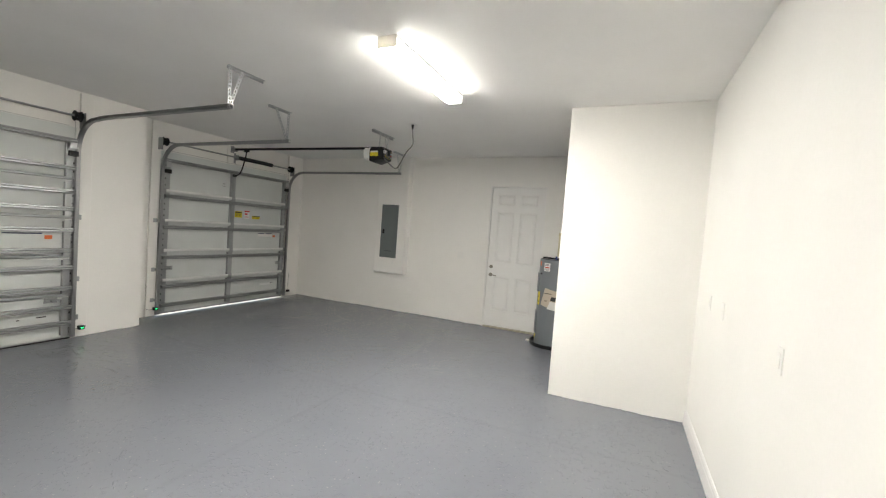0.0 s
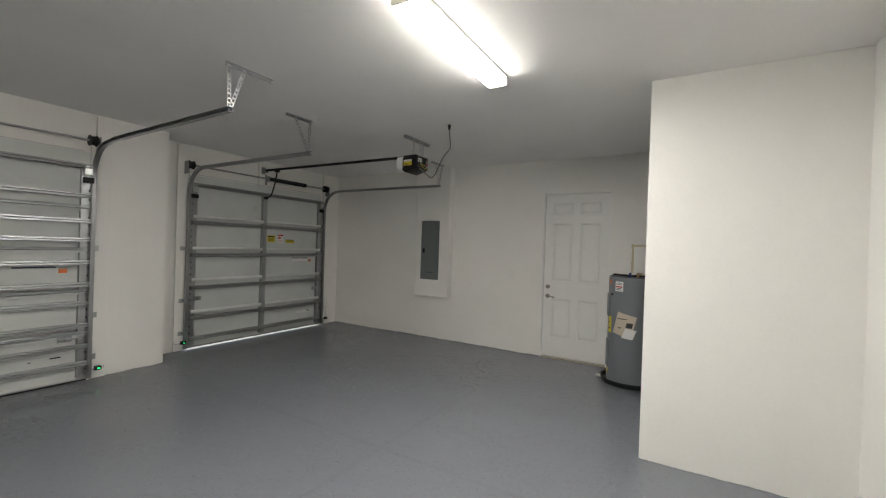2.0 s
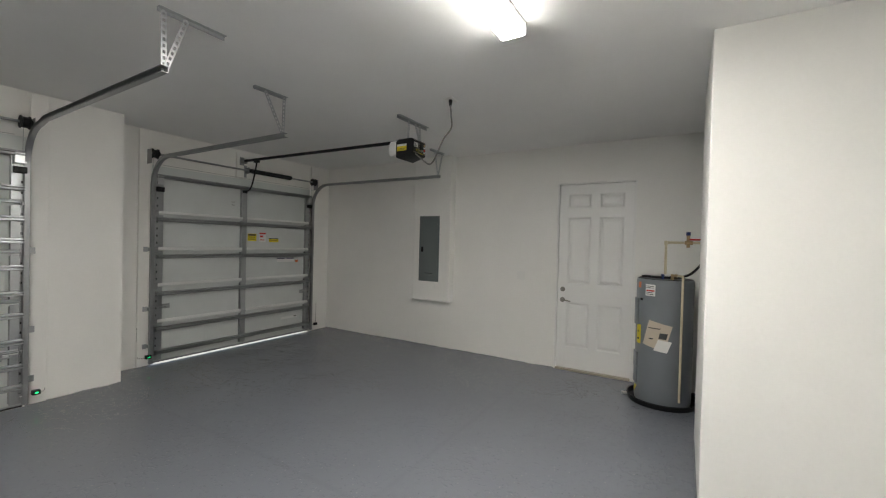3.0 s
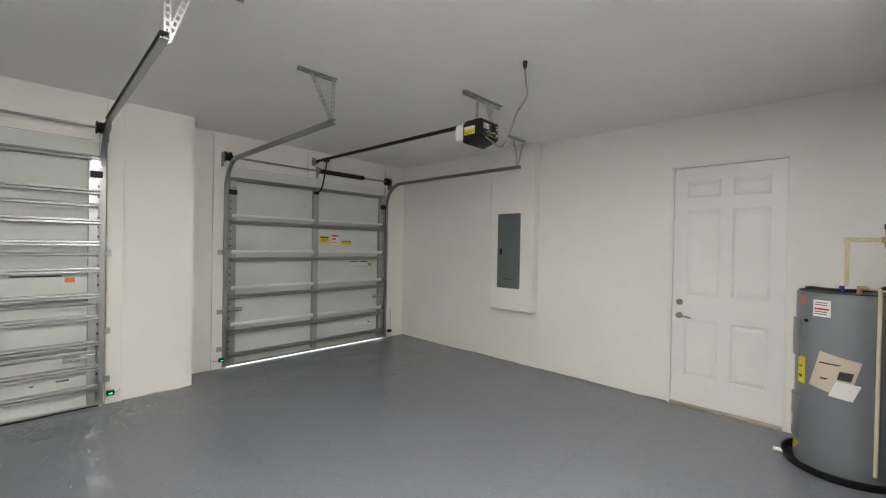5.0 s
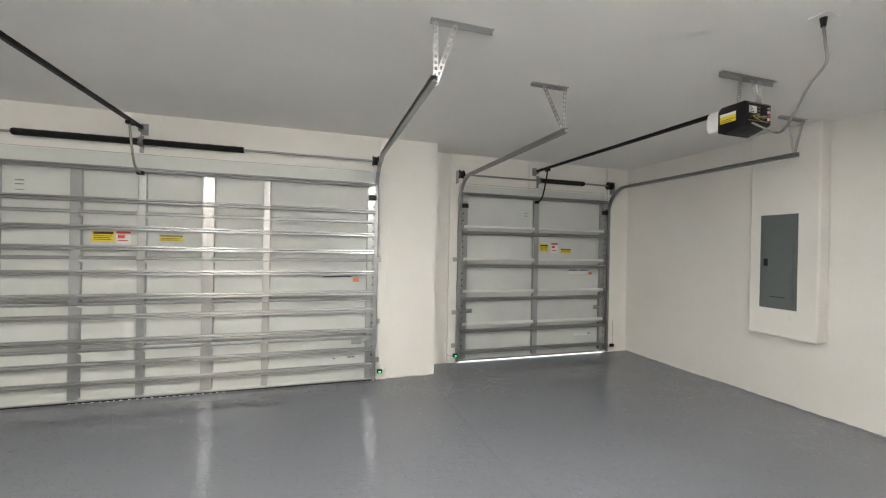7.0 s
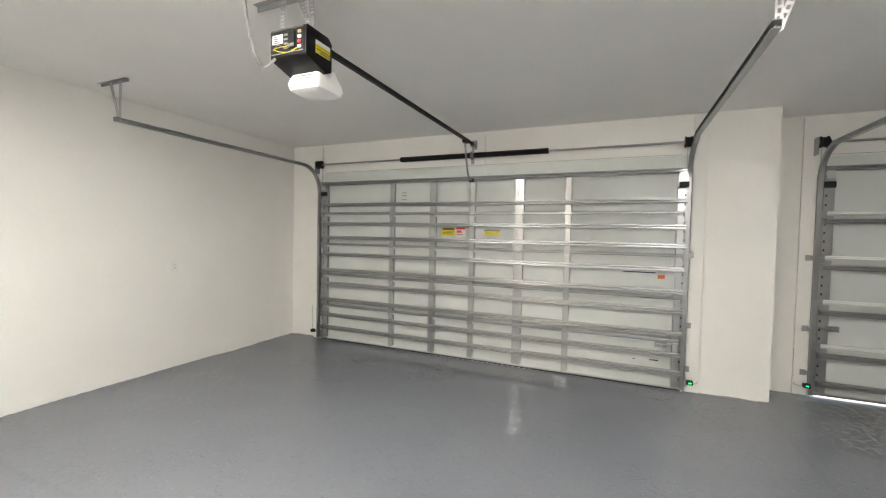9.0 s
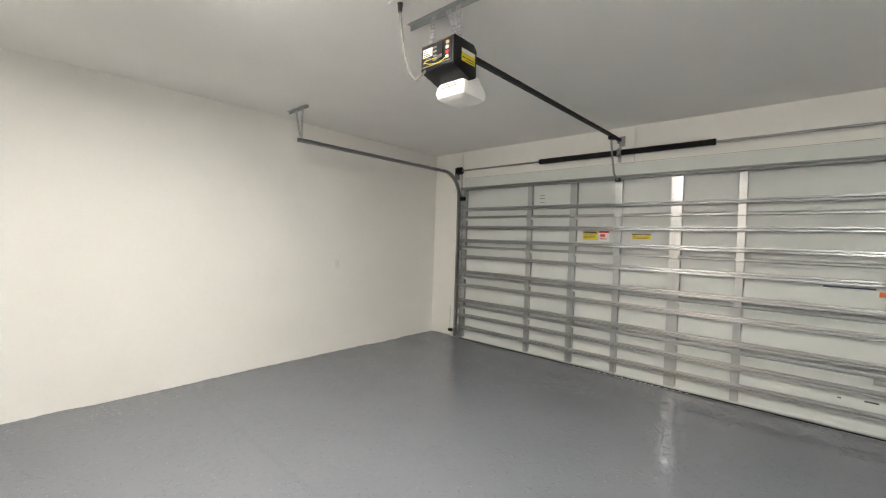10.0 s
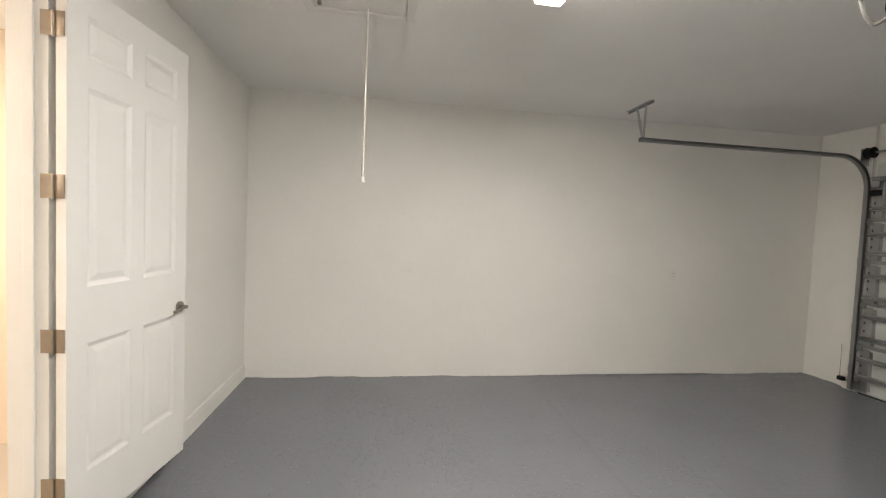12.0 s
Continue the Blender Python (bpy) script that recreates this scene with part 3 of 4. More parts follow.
def track(x, y, x_end, side, iron, strap, diag, foot, label, y_end=None):
    """Vertical and horizontal roller track with its ceiling hanger. side: +1 when the open side looks towards -y."""
    t = thing("garage_door_track", label, "door track", (x, y, 0), "roller tracks")
    zt, r = 2.605, 0.36
    x0 = x + 0.085
    path = [(x0, y, 0.03), (x0, y, zt - r)]
    for k in range(1, 13):
        a = math.pi / 2 * k / 12
        path.append((x0 + r - r * math.cos(a), y, zt - r + r * math.sin(a)))
    if y_end is not None:
        path.append((x0 + r + 0.25, y + (y_end - y) * 0.6, zt))
    path.append((x_end, y if y_end is None else y_end, zt))
    o, w = 0.02, 0.003
    prof = [(-o * side, -0.019), (-o * side, -0.019 + w), (o * side - w * side, -0.019 + w), (o * side - w * side, 0.019 - w), (-o * side, 0.019 - w), (-o * side, 0.019), (o * side, 0.019), (o * side, -0.019)]
    part("rail", sweep(prof, path, (0, 1, 0)), GALV_DULL, t, smooth=True)
    for z in (0.25, 0.72, 1.47):
        part("track_clip", box((x + 0.034, y + side * 0.0205, z - 0.02), (x + 0.1, y + side * 0.0235, z + 0.02), 0.001), GALV, t)
        part("clip_foot", box((x + 0.0345, y + side * 0.0236, z - 0.03), (x + 0.0375, y + side * 0.075, z + 0.03), 0.001), GALV, t)
    xh = x_end - 0.06
    a, b = iron
    part("ceiling_iron", extrude([(0, 0), (0.032, 0), (0.032, -0.003), (0.003, -0.003), (0.003, -0.026), (0, -0.026)], (xh, a, H), (xh, b, H), (1, 0, 0), (0, 0, 1)), GALV, t)

    def flat(name, p, q):
        """A punched strap of two thin edges with rungs, from p to q."""
        p, q = Vector(p), Vector(q)
        d = (q - p).normalized()
        s = d.cross(Vector((1, 0, 0))).normalized() * 0.016
        n = Vector((0.0016, 0, 0))
        bm = bmesh.new()

        def quadbox(c0, c1, half):
            vs = [bm.verts.new(c + half * e + n * f) for c in (c0, c1) for e in (-1, 1) for f in (-1, 1)]
            for idx in ((0, 1, 3, 2), (4, 6, 7, 5), (0, 4, 5, 1), (2, 3, 7, 6), (0, 2, 6, 4), (1, 5, 7, 3)):
                bm.faces.new([vs[i] for i in idx])

        quadbox(p + s * 0.72, q + s * 0.72, s * 0.28)
        quadbox(p - s * 0.72, q - s * 0.72, s * 0.28)
        count = max(3, int((q - p).length / 0.036))
        for k in range(count + 1):
            c = p.lerp(q, k / count)
            quadbox(c - d * 0.008, c + d * 0.008, s * 0.44)
        bmesh.ops.recalc_face_normals(bm, faces=bm.faces)
        part(name, bm, GALV_BRIGHT, t, "punched galvanised strap")

    flat("hanger_strap", (xh + 0.002, strap, H - 0.01), (xh + 0.002, foot, zt - 0.01))
    flat("brace_strap", (xh + 0.006, diag, H - 0.012), (xh + 0.006, foot, zt))
    part("hanger_bolt", rod((xh - 0.004, foot - side * 0.01, zt + 0.005), (xh + 0.016, foot - side * 0.01, zt + 0.005), 0.006, 8), GALV_DULL, t)
    return t


track(X_W1, -2.445, -3.12, -1, (-2.76, -2.34), -2.46, -2.60, -2.475, "galvanised roller track of the double garage door")
track(X_W1, 2.405, -3.20, 1, (2.33, 2.73), 2.365, 2.49, 2.372, "galvanised roller track of the double garage door", 2.35)
track(X_W2, 3.64, -3.80, -1, (3.34, 3.68), 3.66, 3.46, 3.65, "galvanised roller track of the single garage door")
track(X_W2, 6.165, -3.67, 1, (5.97, 6.35), 6.32, 6.10, 6.20, "galvanised roller track of the single garage door")

# ---- torsion springs ----


def torsion(x, y0, y1, springs, zt, label):
    t = thing("torsion_spring", label, "garage spring", (x, (y0 + y1) / 2, zt))
    xt = x + 0.10
    mid = (y0 + y1) / 2
    part("shaft", rod((xt, y0 - 0.05, zt), (xt, y1 + 0.05, zt), 0.0127, 16), GALV_DULL, t, smooth=True)
    for a, b in springs:
        rings, n = [(0.014, a), (0.033, a)], int((b - a) / 0.012)
        for k in range(n):
            y = a + (b - a) * k / n
            rings += [(0.030, y), (0.0345, y + 0.006)]
        rings += [(0.033, b), (0.014, b)]
        part("spring", lathe(rings, (xt, 0, zt), "Y", 16), BLACK_METAL, t, "black coiled torsion spring")
        for y in (a, b):
            part("winding_cone", lathe([(0.014, y - 0.02), (0.03, y - 0.02), (0.036, y), (0.03, y + 0.02), (0.014, y + 0.02)], (xt, 0, zt), "Y", 16), BLACK_METAL, t)
    plate = box((x + 0.023, mid - 0.02, zt - 0.10), (x + 0.028, mid + 0.02, zt + 0.08), 0.001)
    add_box(plate, (x + 0.028, mid - 0.004, zt - 0.045), (xt + 0.03, mid, zt + 0.045), 0.001)
    add_rod(plate, (xt, mid - 0.012, zt), (xt, mid + 0.012, zt), 0.03, 16)
    part("centre_bracket", plate, GALV_DULL, t)
    for y, s in ((y0, -1), (y1, 1)):
        part("drum", lathe([(0.013, y - 0.035), (0.058, y - 0.035), (0.062, y - 0.03), (0.05, y - 0.022), (0.05, y + 0.02), (0.06, y + 0.026), (0.06, y + 0.032), (0.03, y + 0.036), (0.03, y + 0.05), (0.013, y + 0.05)], (xt, 0, zt), "Y", 24), BLACK_METAL, t, "dark cable drum")
        e = box((x + 0.0225, y + s * 0.055, zt - 0.13), (xt + 0.05, y + s * 0.058, zt + 0.05), 0.001)
        part("end_plate", e, GALV_DULL, t)
        part("cable", rod((x + 0.075, y - s * 0.02, 0.12), (xt - 0.045, y, zt), 0.0018, 6), GALV_DULL, t)
    # no real cable: an added thin rod draws the header board's top edge line
    part("wire", rod((x + 0.03, y0 + 0.05, zt - 0.115), (x + 0.03, y1 - 0.05, zt - 0.115), 0.002, 6), GALV_DULL, t, "thin rod drawn for the top edge line of the header board")
    return t


torsion(X_W1, D1[0] - 0.01, D1[1] - 0.035, [(-1.02, -0.04), (0.04, 0.93)], 2.655, "double torsion spring on a shaft over the garage door")
torsion(X_W2, D2[0] - 0.01, D2[1] + 0.01, [(4.92, 5.66)], 2.665, "single torsion spring on a shaft over the garage door")

# ---- garage door openers ----


def opener(x, y, label, drop):
    """A black belt-drive motor on ceiling straps with its rail and arm. x: the door wall."""
    o = thing("garage_door_opener", label, "door opener", (x + 3.15, y, 2.62), "door openers")
    a, b = x + 3.045, x + 3.265
    z0, z1 = 2.56, 2.765
    body = extrude([(a, z1 - 0.03), (a + 0.03, z1), (b - 0.012, z1), (b, z1 - 0.012), (b, z0 + 0.045), (b - 0.012, z0 + 0.034), (a + 0.05, z0 - 0.012), (a, z0 + 0.012)], (0, y - 0.13, 0), (0, y + 0.13, 0), (1, 0, 0), (0, 0, 1))
    bmesh.ops.bevel(body, geom=list(body.edges), offset=0.006, segments=2, affect="EDGES", profile=0.5)
    part("housing", body, BLACK_PLASTIC, o, "black plastic motor housing", smooth=True)
    part("back_plate", box((b, y - 0.118, z0 + 0.055), (b + 0.005, y + 0.118, z1 - 0.014), 0.002), BLACK_METAL, o)
    part("terminal_strip", box((b + 0.0055, y + 0.012, z0 + 0.075), (b + 0.016, y + 0.060, z1 - 0.035), 0.003), BLACK_PLASTIC, o)
    for k in range(5):
        part("terminal", box((b + 0.0165, y + 0.018 + 0.009 * k, z0 + 0.082), (b + 0.021, y + 0.023 + 0.009 * k, z0 + 0.100), 0.001), GREY_CORD, o)
    for k, m in enumerate((WHITE_PAPER, RED, WHITE_PAPER, BRASS)):
        part("button", box((b + 0.0055, y + 0.080, z0 + 0.070 + 0.027 * k), (b + 0.013, y + 0.103, z0 + 0.088 + 0.027 * k), 0.003), m, o)
    for k in range(4):
        part("vent_bar", box((b + 0.0055, y - 0.022, z0 + 0.080 + 0.024 * k), (b + 0.009, y + 0.004, z0 + 0.091 + 0.024 * k), 0.001), GREY_CORD, o)
    part("back_rim", box((b + 0.0052, y - 0.116, z0 + 0.056), (b + 0.009, y + 0.116, z0 + 0.061), 0.001), NICKEL, o, "bright steel lower edge of the back plate")
    part("back_rim", box((b + 0.0052, y - 0.116, z1 - 0.020), (b + 0.009, y + 0.116, z1 - 0.016), 0.001), NICKEL, o, "bright steel upper edge of the back plate")
    sp = part("spec_label", box((b + 0.0055, y - 0.105, z0 + 0.115), (b + 0.0072, y - 0.03, z1 - 0.04)), WHITE_PAPER, o)
    for k in range(4):
        part("print", box((b + 0.0072, y - 0.098, z0 + 0.119 + 0.011 * k), (b + 0.0076, y - 0.05 - 0.008 * k, z0 + 0.124 + 0.011 * k)), INK, sp)
    for s in (-1, 1):
        lab = part("yellow_label", box((a + 0.02, y + s * 0.1302, z0 + 0.075), (b - 0.075, y + s * 0.1312, z0 + 0.125)), YELLOW, o)
        part("print", box((a + 0.025, y + s * 0.1312, z0 + 0.096), (b - 0.08, y + s * 0.1316, z0 + 0.101)), INK, lab)
        part("print", box((a + 0.025, y + s * 0.1312, z0 + 0.083), (b - 0.11, y + s * 0.1316, z0 + 0.088)), INK, lab)
        part("white_strip", box((a + 0.02, y + s * 0.1302, z0 + 0.1255), (b - 0.075, y + s * 0.1312, z0 + 0.148)), WHITE_PAPER, lab)
    # light cover at the door side; one hangs open below the motor
    lens = bmesh.new()
    xc, zc, hx = (a - 0.015, z0 + 0.055, 0.118) if drop else (a - 0.045, z1 - 0.01, 0.065)
    for f, q in ((0.0, 0.68), (0.22, 0.78), (0.52, 0.95), (0.70, 1.0), (0.88, 0.92), (1.0, 0.68)) if drop else ((0.0, 0.86), (0.12, 0.95), (0.45, 1.0), (0.8, 0.97), (0.94, 0.88), (1.0, 0.7)):
        zz = zc - 0.165 * f
        for cx, cy in ((-1, -1), (1, -1), (1, 1), (-1, 1)):
            for e in ((0.8, 1.0), (0.94, 0.94), (1.0, 0.8)) if cx * cy < 0 else ((1.0, 0.8), (0.94, 0.94), (0.8, 1.0)):
                lens.verts.new((xc + cx * e[0] * hx * q, y + cy * e[1] * 0.122 * q, zz))
    lens.verts.ensure_lookup_table()
    for k in range(5):
        for j in range(12):
            lens.faces.new([lens.verts[i] for i in (k * 12 + j, k * 12 + (j + 1) % 12, k * 12 + 12 + (j + 1) % 12, k * 12 + 12 + j)])
    lens.faces.new([lens.verts[i] for i in range(12)])
    lens.faces.new([lens.verts[60 + i] for i in range(12)])
    bmesh.ops.recalc_face_normals(lens, faces=lens.faces)
    cover = part("light_cover", lens, LENS_OFF, o, "white frosted light cover, unlit", smooth=True)
    if drop:
        for k in range(2):
            part("vent", box((xc + hx * 0.7, y - 0.06, zc - 0.075 - 0.018 * k), (xc + hx * 0.93 + 0.002 + 0.006 * k, y + 0.06, zc - 0.072 - 0.018 * k)), GREY_CORD, cover)
    # rail: from the motor up to the header
    zr0, zr1 = z1 + 0.005, 2.80
    part("rail", extrude([(-0.014, -0.016), (0.014, -0.016), (0.014, 0.016), (-0.014, 0.016)], (a + 0.06, y, zr0), (x + 0.10, y, zr1), (0, 1, 0), (0, 0, 1)), BLACK_METAL, o, "black opener rail")
    part("rail_joint", box((a - 0.09, y - 0.024, zr0 - 0.022), (a - 0.02, y + 0.024, zr0 + 0.024), 0.003), GALV, o)
    hb = box((x + 0.0225, y - 0.035, zr1 - 0.06), (x + 0.0255, y + 0.035, zr1 + 0.06), 0.001)
    for s in (-1, 1):
        add_box(hb, (x + 0.0255, y + s * 0.026 - 0.0015, zr1 - 0.035), (x + 0.12, y + s * 0.026 + 0.0015, zr1 + 0.03), 0.0007)
    part("header_bracket", hb, GALV_DULL, o)
    part("trolley", box((x + 0.34, y - 0.022, zr1 - 0.05), (x + 0.43, y + 0.022, zr1 - 0.018), 0.004), BLACK_PLASTIC, o)
    part("door_arm", tube([(x + 0.385, y, zr1 - 0.045), (x + 0.35, y, 2.62), (x + 0.285, y, 2.44), (x + 0.225, y, 2.365), (x + 0.125, y, 2.335)], 0.011, 8), GALV_DULL if drop else BLACK_METAL, o, "curved steel arm joining the rail to the door")
    part("arm_foot", box((x + 0.100, y - 0.03, 2.315), (x + 0.130, y + 0.03, 2.355), 0.002), BLACK_METAL, o)
    # ceiling iron and straps
    xi = x + 3.19
    ang = [(0, 0), (0.035, 0), (0.035, -0.003), (0.003, -0.003), (0.003, -0.035), (0, -0.035)]
    part("ceiling_iron", extrude(ang, (xi, y - 0.31, H), (xi, y + 0.25, H), (1, 0, 0), (0, 0, 1)), GALV, o)
    for p, q in ((y - 0.10, y - 0.115), (y + 0.10, y + 0.115), (y + 0.02, y + 0.10)):
        pv, qv = Vector((xi + 0.005, p, H - 0.012)), Vector((xi + 0.005, q, z1 + 0.0))
        bm = bmesh.new()
        for k in range(9):
            c0, c1 = pv.lerp(qv, k / 9), pv.lerp(qv, (k + 0.62) / 9)
            add_box(bm, (c0.x, min(c0.y, c1.y) - 0.016, c1.z), (c0.x + 0.003, max(c0.y, c1.y) + 0.016, c0.z))
        for s in (-1, 1):
            add_rod(bm, pv + Vector((0.0015, s * 0.013, 0)), qv + Vector((0.0015, s * 0.013, 0)), 0.003, 6)
        part("hanger_strap", bm, GALV_BRIGHT, o, "punched galvanised strap")
    part("control_wire", tube([(b + 0.014, y + 0.09, z0 + 0.075), (b + 0.03, y + 0.04, z0 + 0.048), (b + 0.028, y - 0.03, z0 + 0.058), (b + 0.02, y - 0.08, z0 + 0.085), (b + 0.016, y + 0.03, z0 + 0.09)], 0.002, 6), YELLOW, o, "thin pale control wire")
    part("control_wire", tube([(b + 0.018, y + 0.036, z0 + 0.085), (b + 0.026, y + 0.01, z0 + 0.07), (b + 0.02, y - 0.05, z0 + 0.10), (b + 0.01, y - 0.10, z0 + 0.08)], 0.002, 6), GREY_CORD, o, "thin grey control wire")
    return o


opener(X_W1, 0.0, "black garage door opener with its light cover hanging", True)
opener(X_W2, 4.85, "black garage door opener hung from the ceiling", False)


def ceiling_outlet(at, cord):
    x, y = at
    p = thing("ceiling_outlet", "white ceiling outlet plate with a grey cord plugged in", "outlet", (x, y, H))
    part("plate", box((x - 0.045, y - 0.057, H - 0.008), (x + 0.045, y + 0.057, H), 0.003), PLATE, p)
    part("plug", rod((x, y, H - 0.008), (x, y, H - 0.06), 0.018, 12, 0.012), BLACK_PLASTIC, p)
    c = tagged(part("power_cord", tube(cord, 0.0075, 8), GREY_CORD, None, "grey power cord hanging from the ceiling outlet", True), category="cord")
    return p, c


ceiling_outlet((-2.49, 4.41), [(-2.49, 4.41, H - 0.05), (-2.485, 4.42, 2.82), (-2.485, 4.43, 2.71), (-2.59, 4.48, 2.64), (-2.68, 4.53, 2.55), (-2.77, 4.58, 2.455), (-2.86, 4.64, 2.44), (-2.98, 4.72, 2.50), (-3.13, 4.78, 2.60)])
ceiling_outlet((-2.52, -0.16), [(-2.52, -0.16, H - 0.05), (-2.54, -0.145, 2.727), (-2.56, -0.118, 2.586), (-2.6, -0.114, 2.536), (-2.63, -0.095, 2.547), (-2.66, -0.076, 2.593)])

# ---- photo eyes ----


def photo_eye(x, y, s, lit):
    p = thing("safety_sensor", "small black door safety sensor with a green lamp" if lit else "small black door safety sensor", "sensor", (x, y, 0.13), "door sensors")
    part("bracket", box((x + 0.024, y - 0.02, 0.105), (x + 0.12, y + 0.02, 0.109), 0.001), GALV_DULL, p)
    part("eye", box((x + 0.095, y - 0.03, 0.1095), (x + 0.145, y + 0.03, 0.155), 0.006), BLACK_PLASTIC, p)
    if lit:
        part("indicator", box((x + 0.1455, y - 0.013, 0.126), (x + 0.149, y + 0.013, 0.138), 0.003), GREEN, p, "lit green indicator")
    part("lead", tube([(x + 0.1, y + s * 0.03, 0.125), (x + 0.06, y + s * 0.07, 0.115), (x + 0.03, y + s * 0.085, 0.16), (x + 0.027, y + s * 0.09, 0.5)], 0.0025, 6), GREY_CORD, p)


photo_eye(X_W1, D1[1] + 0.055, 1, True)
photo_eye(X_W1, D1[0] - 0.095, -1, False)
photo_eye(X_W2, D2[0] - 0.06, -1, True)
photo_eye(X_W2, D2[1] + 0.095, 1, False)

# ---- ceiling lights and attic hatch ----


def strip_light(x, y0, y1):
    f = thing("ceiling_light", "lit white wraparound strip light on the ceiling", "ceiling light", (x, (y0 + y1) / 2, H), "strip lights")
    w = 0.075
    part("base", box((x - w, y0 + 0.012, H - 0.025), (x + w, y1 - 0.012, H), 0.004), PLATE, f)
    prof = [(-w, -0.0695), (-w * 0.97, -0.0745), (-w * 0.85, -0.079), (w * 0.85, -0.079), (w * 0.97, -0.0745), (w, -0.0695)]
    part("side_lens", box((x - w, y0 + 0.012, H - 0.0724), (x + w, y1 - 0.012, H - 0.0252)), LED_SIDE, f, "softly lit side of the diffuser")
    part("diffuser", extrude(prof, (x, y0 + 0.012, H - 0.003), (x, y1 - 0.012, H - 0.003), (1, 0, 0), (0, 0, 1)), LED, f, "glowing white diffuser")
    cap = [(-w - 0.003, 0.0), (-w - 0.003, -0.074), (-w * 0.93, -0.083), (w * 0.93, -0.083), (w + 0.003, -0.074), (w + 0.003, 0.0)]
    for a, b in ((y0, y0 + 0.0118), (y1 - 0.0118, y1)):
        part("end_cap", extrude(cap, (x, a, H - 0.001), (x, b, H - 0.001), (1, 0, 0), (0, 0, 1)), CAP, f)


strip_light(-1.52, 2.25, 3.50)
strip_light(-1.49, -0.88, 0.37)

hatch = thing("attic_hatch", "white attic ladder hatch closed in the ceiling", "attic hatch", (-0.44, -0.70, H))
part("panel", box((-0.72, -1.30, H - 0.012), (-0.16, -0.08, H - 0.002), 0.003), TRIM, hatch)
for lo, hi in (((-0.78, -1.36, H - 0.02), (-0.725, -0.02, H)), ((-0.155, -1.36, H - 0.02), (-0.10, -0.02, H)), ((-0.7245, -1.36, H - 0.02), (-0.1555, -1.305, H)), ((-0.7245, -0.075, H - 0.02), (-0.1555, -0.02, H))):
    part("casing", box(lo, hi, 0.004), TRIM, hatch)
part("knob", rod((-0.2, -1.24, H - 0.03), (-0.2, -1.24, H - 0.012), 0.012, 10), NICKEL, hatch)
pull = thing("pull_cord", "white pull cord hanging from the attic hatch", "cord", (-0.485, -1.27, H - 0.012))
part("cord", rod((-0.485, -1.27, 1.93), (-0.485, -1.27, H - 0.012), 0.008, 8), CORD, pull)
part("tip", rod((-0.485, -1.27, 1.895), (-0.485, -1.27, 1.93), 0.014, 12, 0.012), PLATE, pull)

# ---- doors ----


def panelled(parent, name, w, h, thick, mat):
    """A six-panel door leaf in its own frame: x along the width from the hinge, y through the thickness, z up."""
    rows = [(0.115 * h, 0.358 * h), (0.463 * h, 0.822 * h), (0.874 * h, 0.947 * h)]
    cols = [(0.125 * w, 0.445 * w), (0.555 * w, 0.875 * w)]
    us = sorted({0, w, *[c for q in cols for c in q]})
    zs = sorted({0, h, *[c for q in rows for c in q]})
    bm = bmesh.new()
    for sgn, yf in ((-1, -thick / 2), (1, thick / 2)):
        for i in range(len(us) - 1):
            for j in range(len(zs) - 1):
                a, b, c, d = us[i], us[i + 1], zs[j], zs[j + 1]
                if (a, b) in cols and (c, d) in rows:
                    steps = ((0, 0), (0.005, -0.003), (0.020, -0.010), (0.026, -0.010), (0.055, -0.003))
                    loops = [[bm.verts.new((x, yf + sgn * dep, z)) for x, z in ((a + m, c + m), (b - m, c + m), (b - m, d - m), (a + m, d - m))] for m, dep in steps]
                    for u, v in zip(loops, loops[1:]):
                        for k in range(4):
                            bm.faces.new((u[k], u[(k + 1) % 4], v[(k + 1) % 4], v[k]))
                    bm.faces.new(loops[-1])
                else:
                    bm.faces.new([bm.verts.new(p) for p in ((a, yf, c), (b, yf, c), (b, yf, d), (a, yf, d))])
    t = thick / 2
    for q in (((0, -t, 0), (0, t, 0), (0, t, h), (0, -t, h)), ((w, -t, 0), (w, t, 0), (w, t, h), (w, -t, h)), ((0, -t, 0), (w, -t, 0), (w, t, 0), (0, t, 0)), ((0, -t, h), (w, -t, h), (w, t, h), (0, t, h))):
        bm.faces.new([bm.verts.new(p) for p in q])
    bmesh.ops.remove_doubles(bm, verts=bm.verts, dist=0.0004)
    bmesh.ops.recalc_face_normals(bm, faces=bm.faces)
    leaf = new(name, to_mesh(name, bm, mat))
    leaf.parent = parent
    return leaf


def lever(parent, x, z, y, s, way):
    """Rose and lever handle on a leaf's face; s: which side of the leaf, way: which way the lever points."""
    h = rod((x, y, z), (x, y + s * 0.012, z), 0.032, 24)
    add_rod(h, (x, y + s * 0.012, z), (x, y + s * 0.05, z), 0.011, 14)
    rose = new("handle", to_mesh("handle", h, NICKEL, True))
    rose.parent = parent
    lv = new("lever", to_mesh("lever", tube([(x, y + s * 0.047, z), (x + way * 0.03, y + s * 0.052, z + 0.002), (x + way * 0.08, y + s * 0.05, z - 0.006), (x + way * 0.115, y + s * 0.046, z - 0.012)], 0.0085, 10), NICKEL, True))
    lv.parent = rose
    tagged(rose, "brushed nickel lever handle")


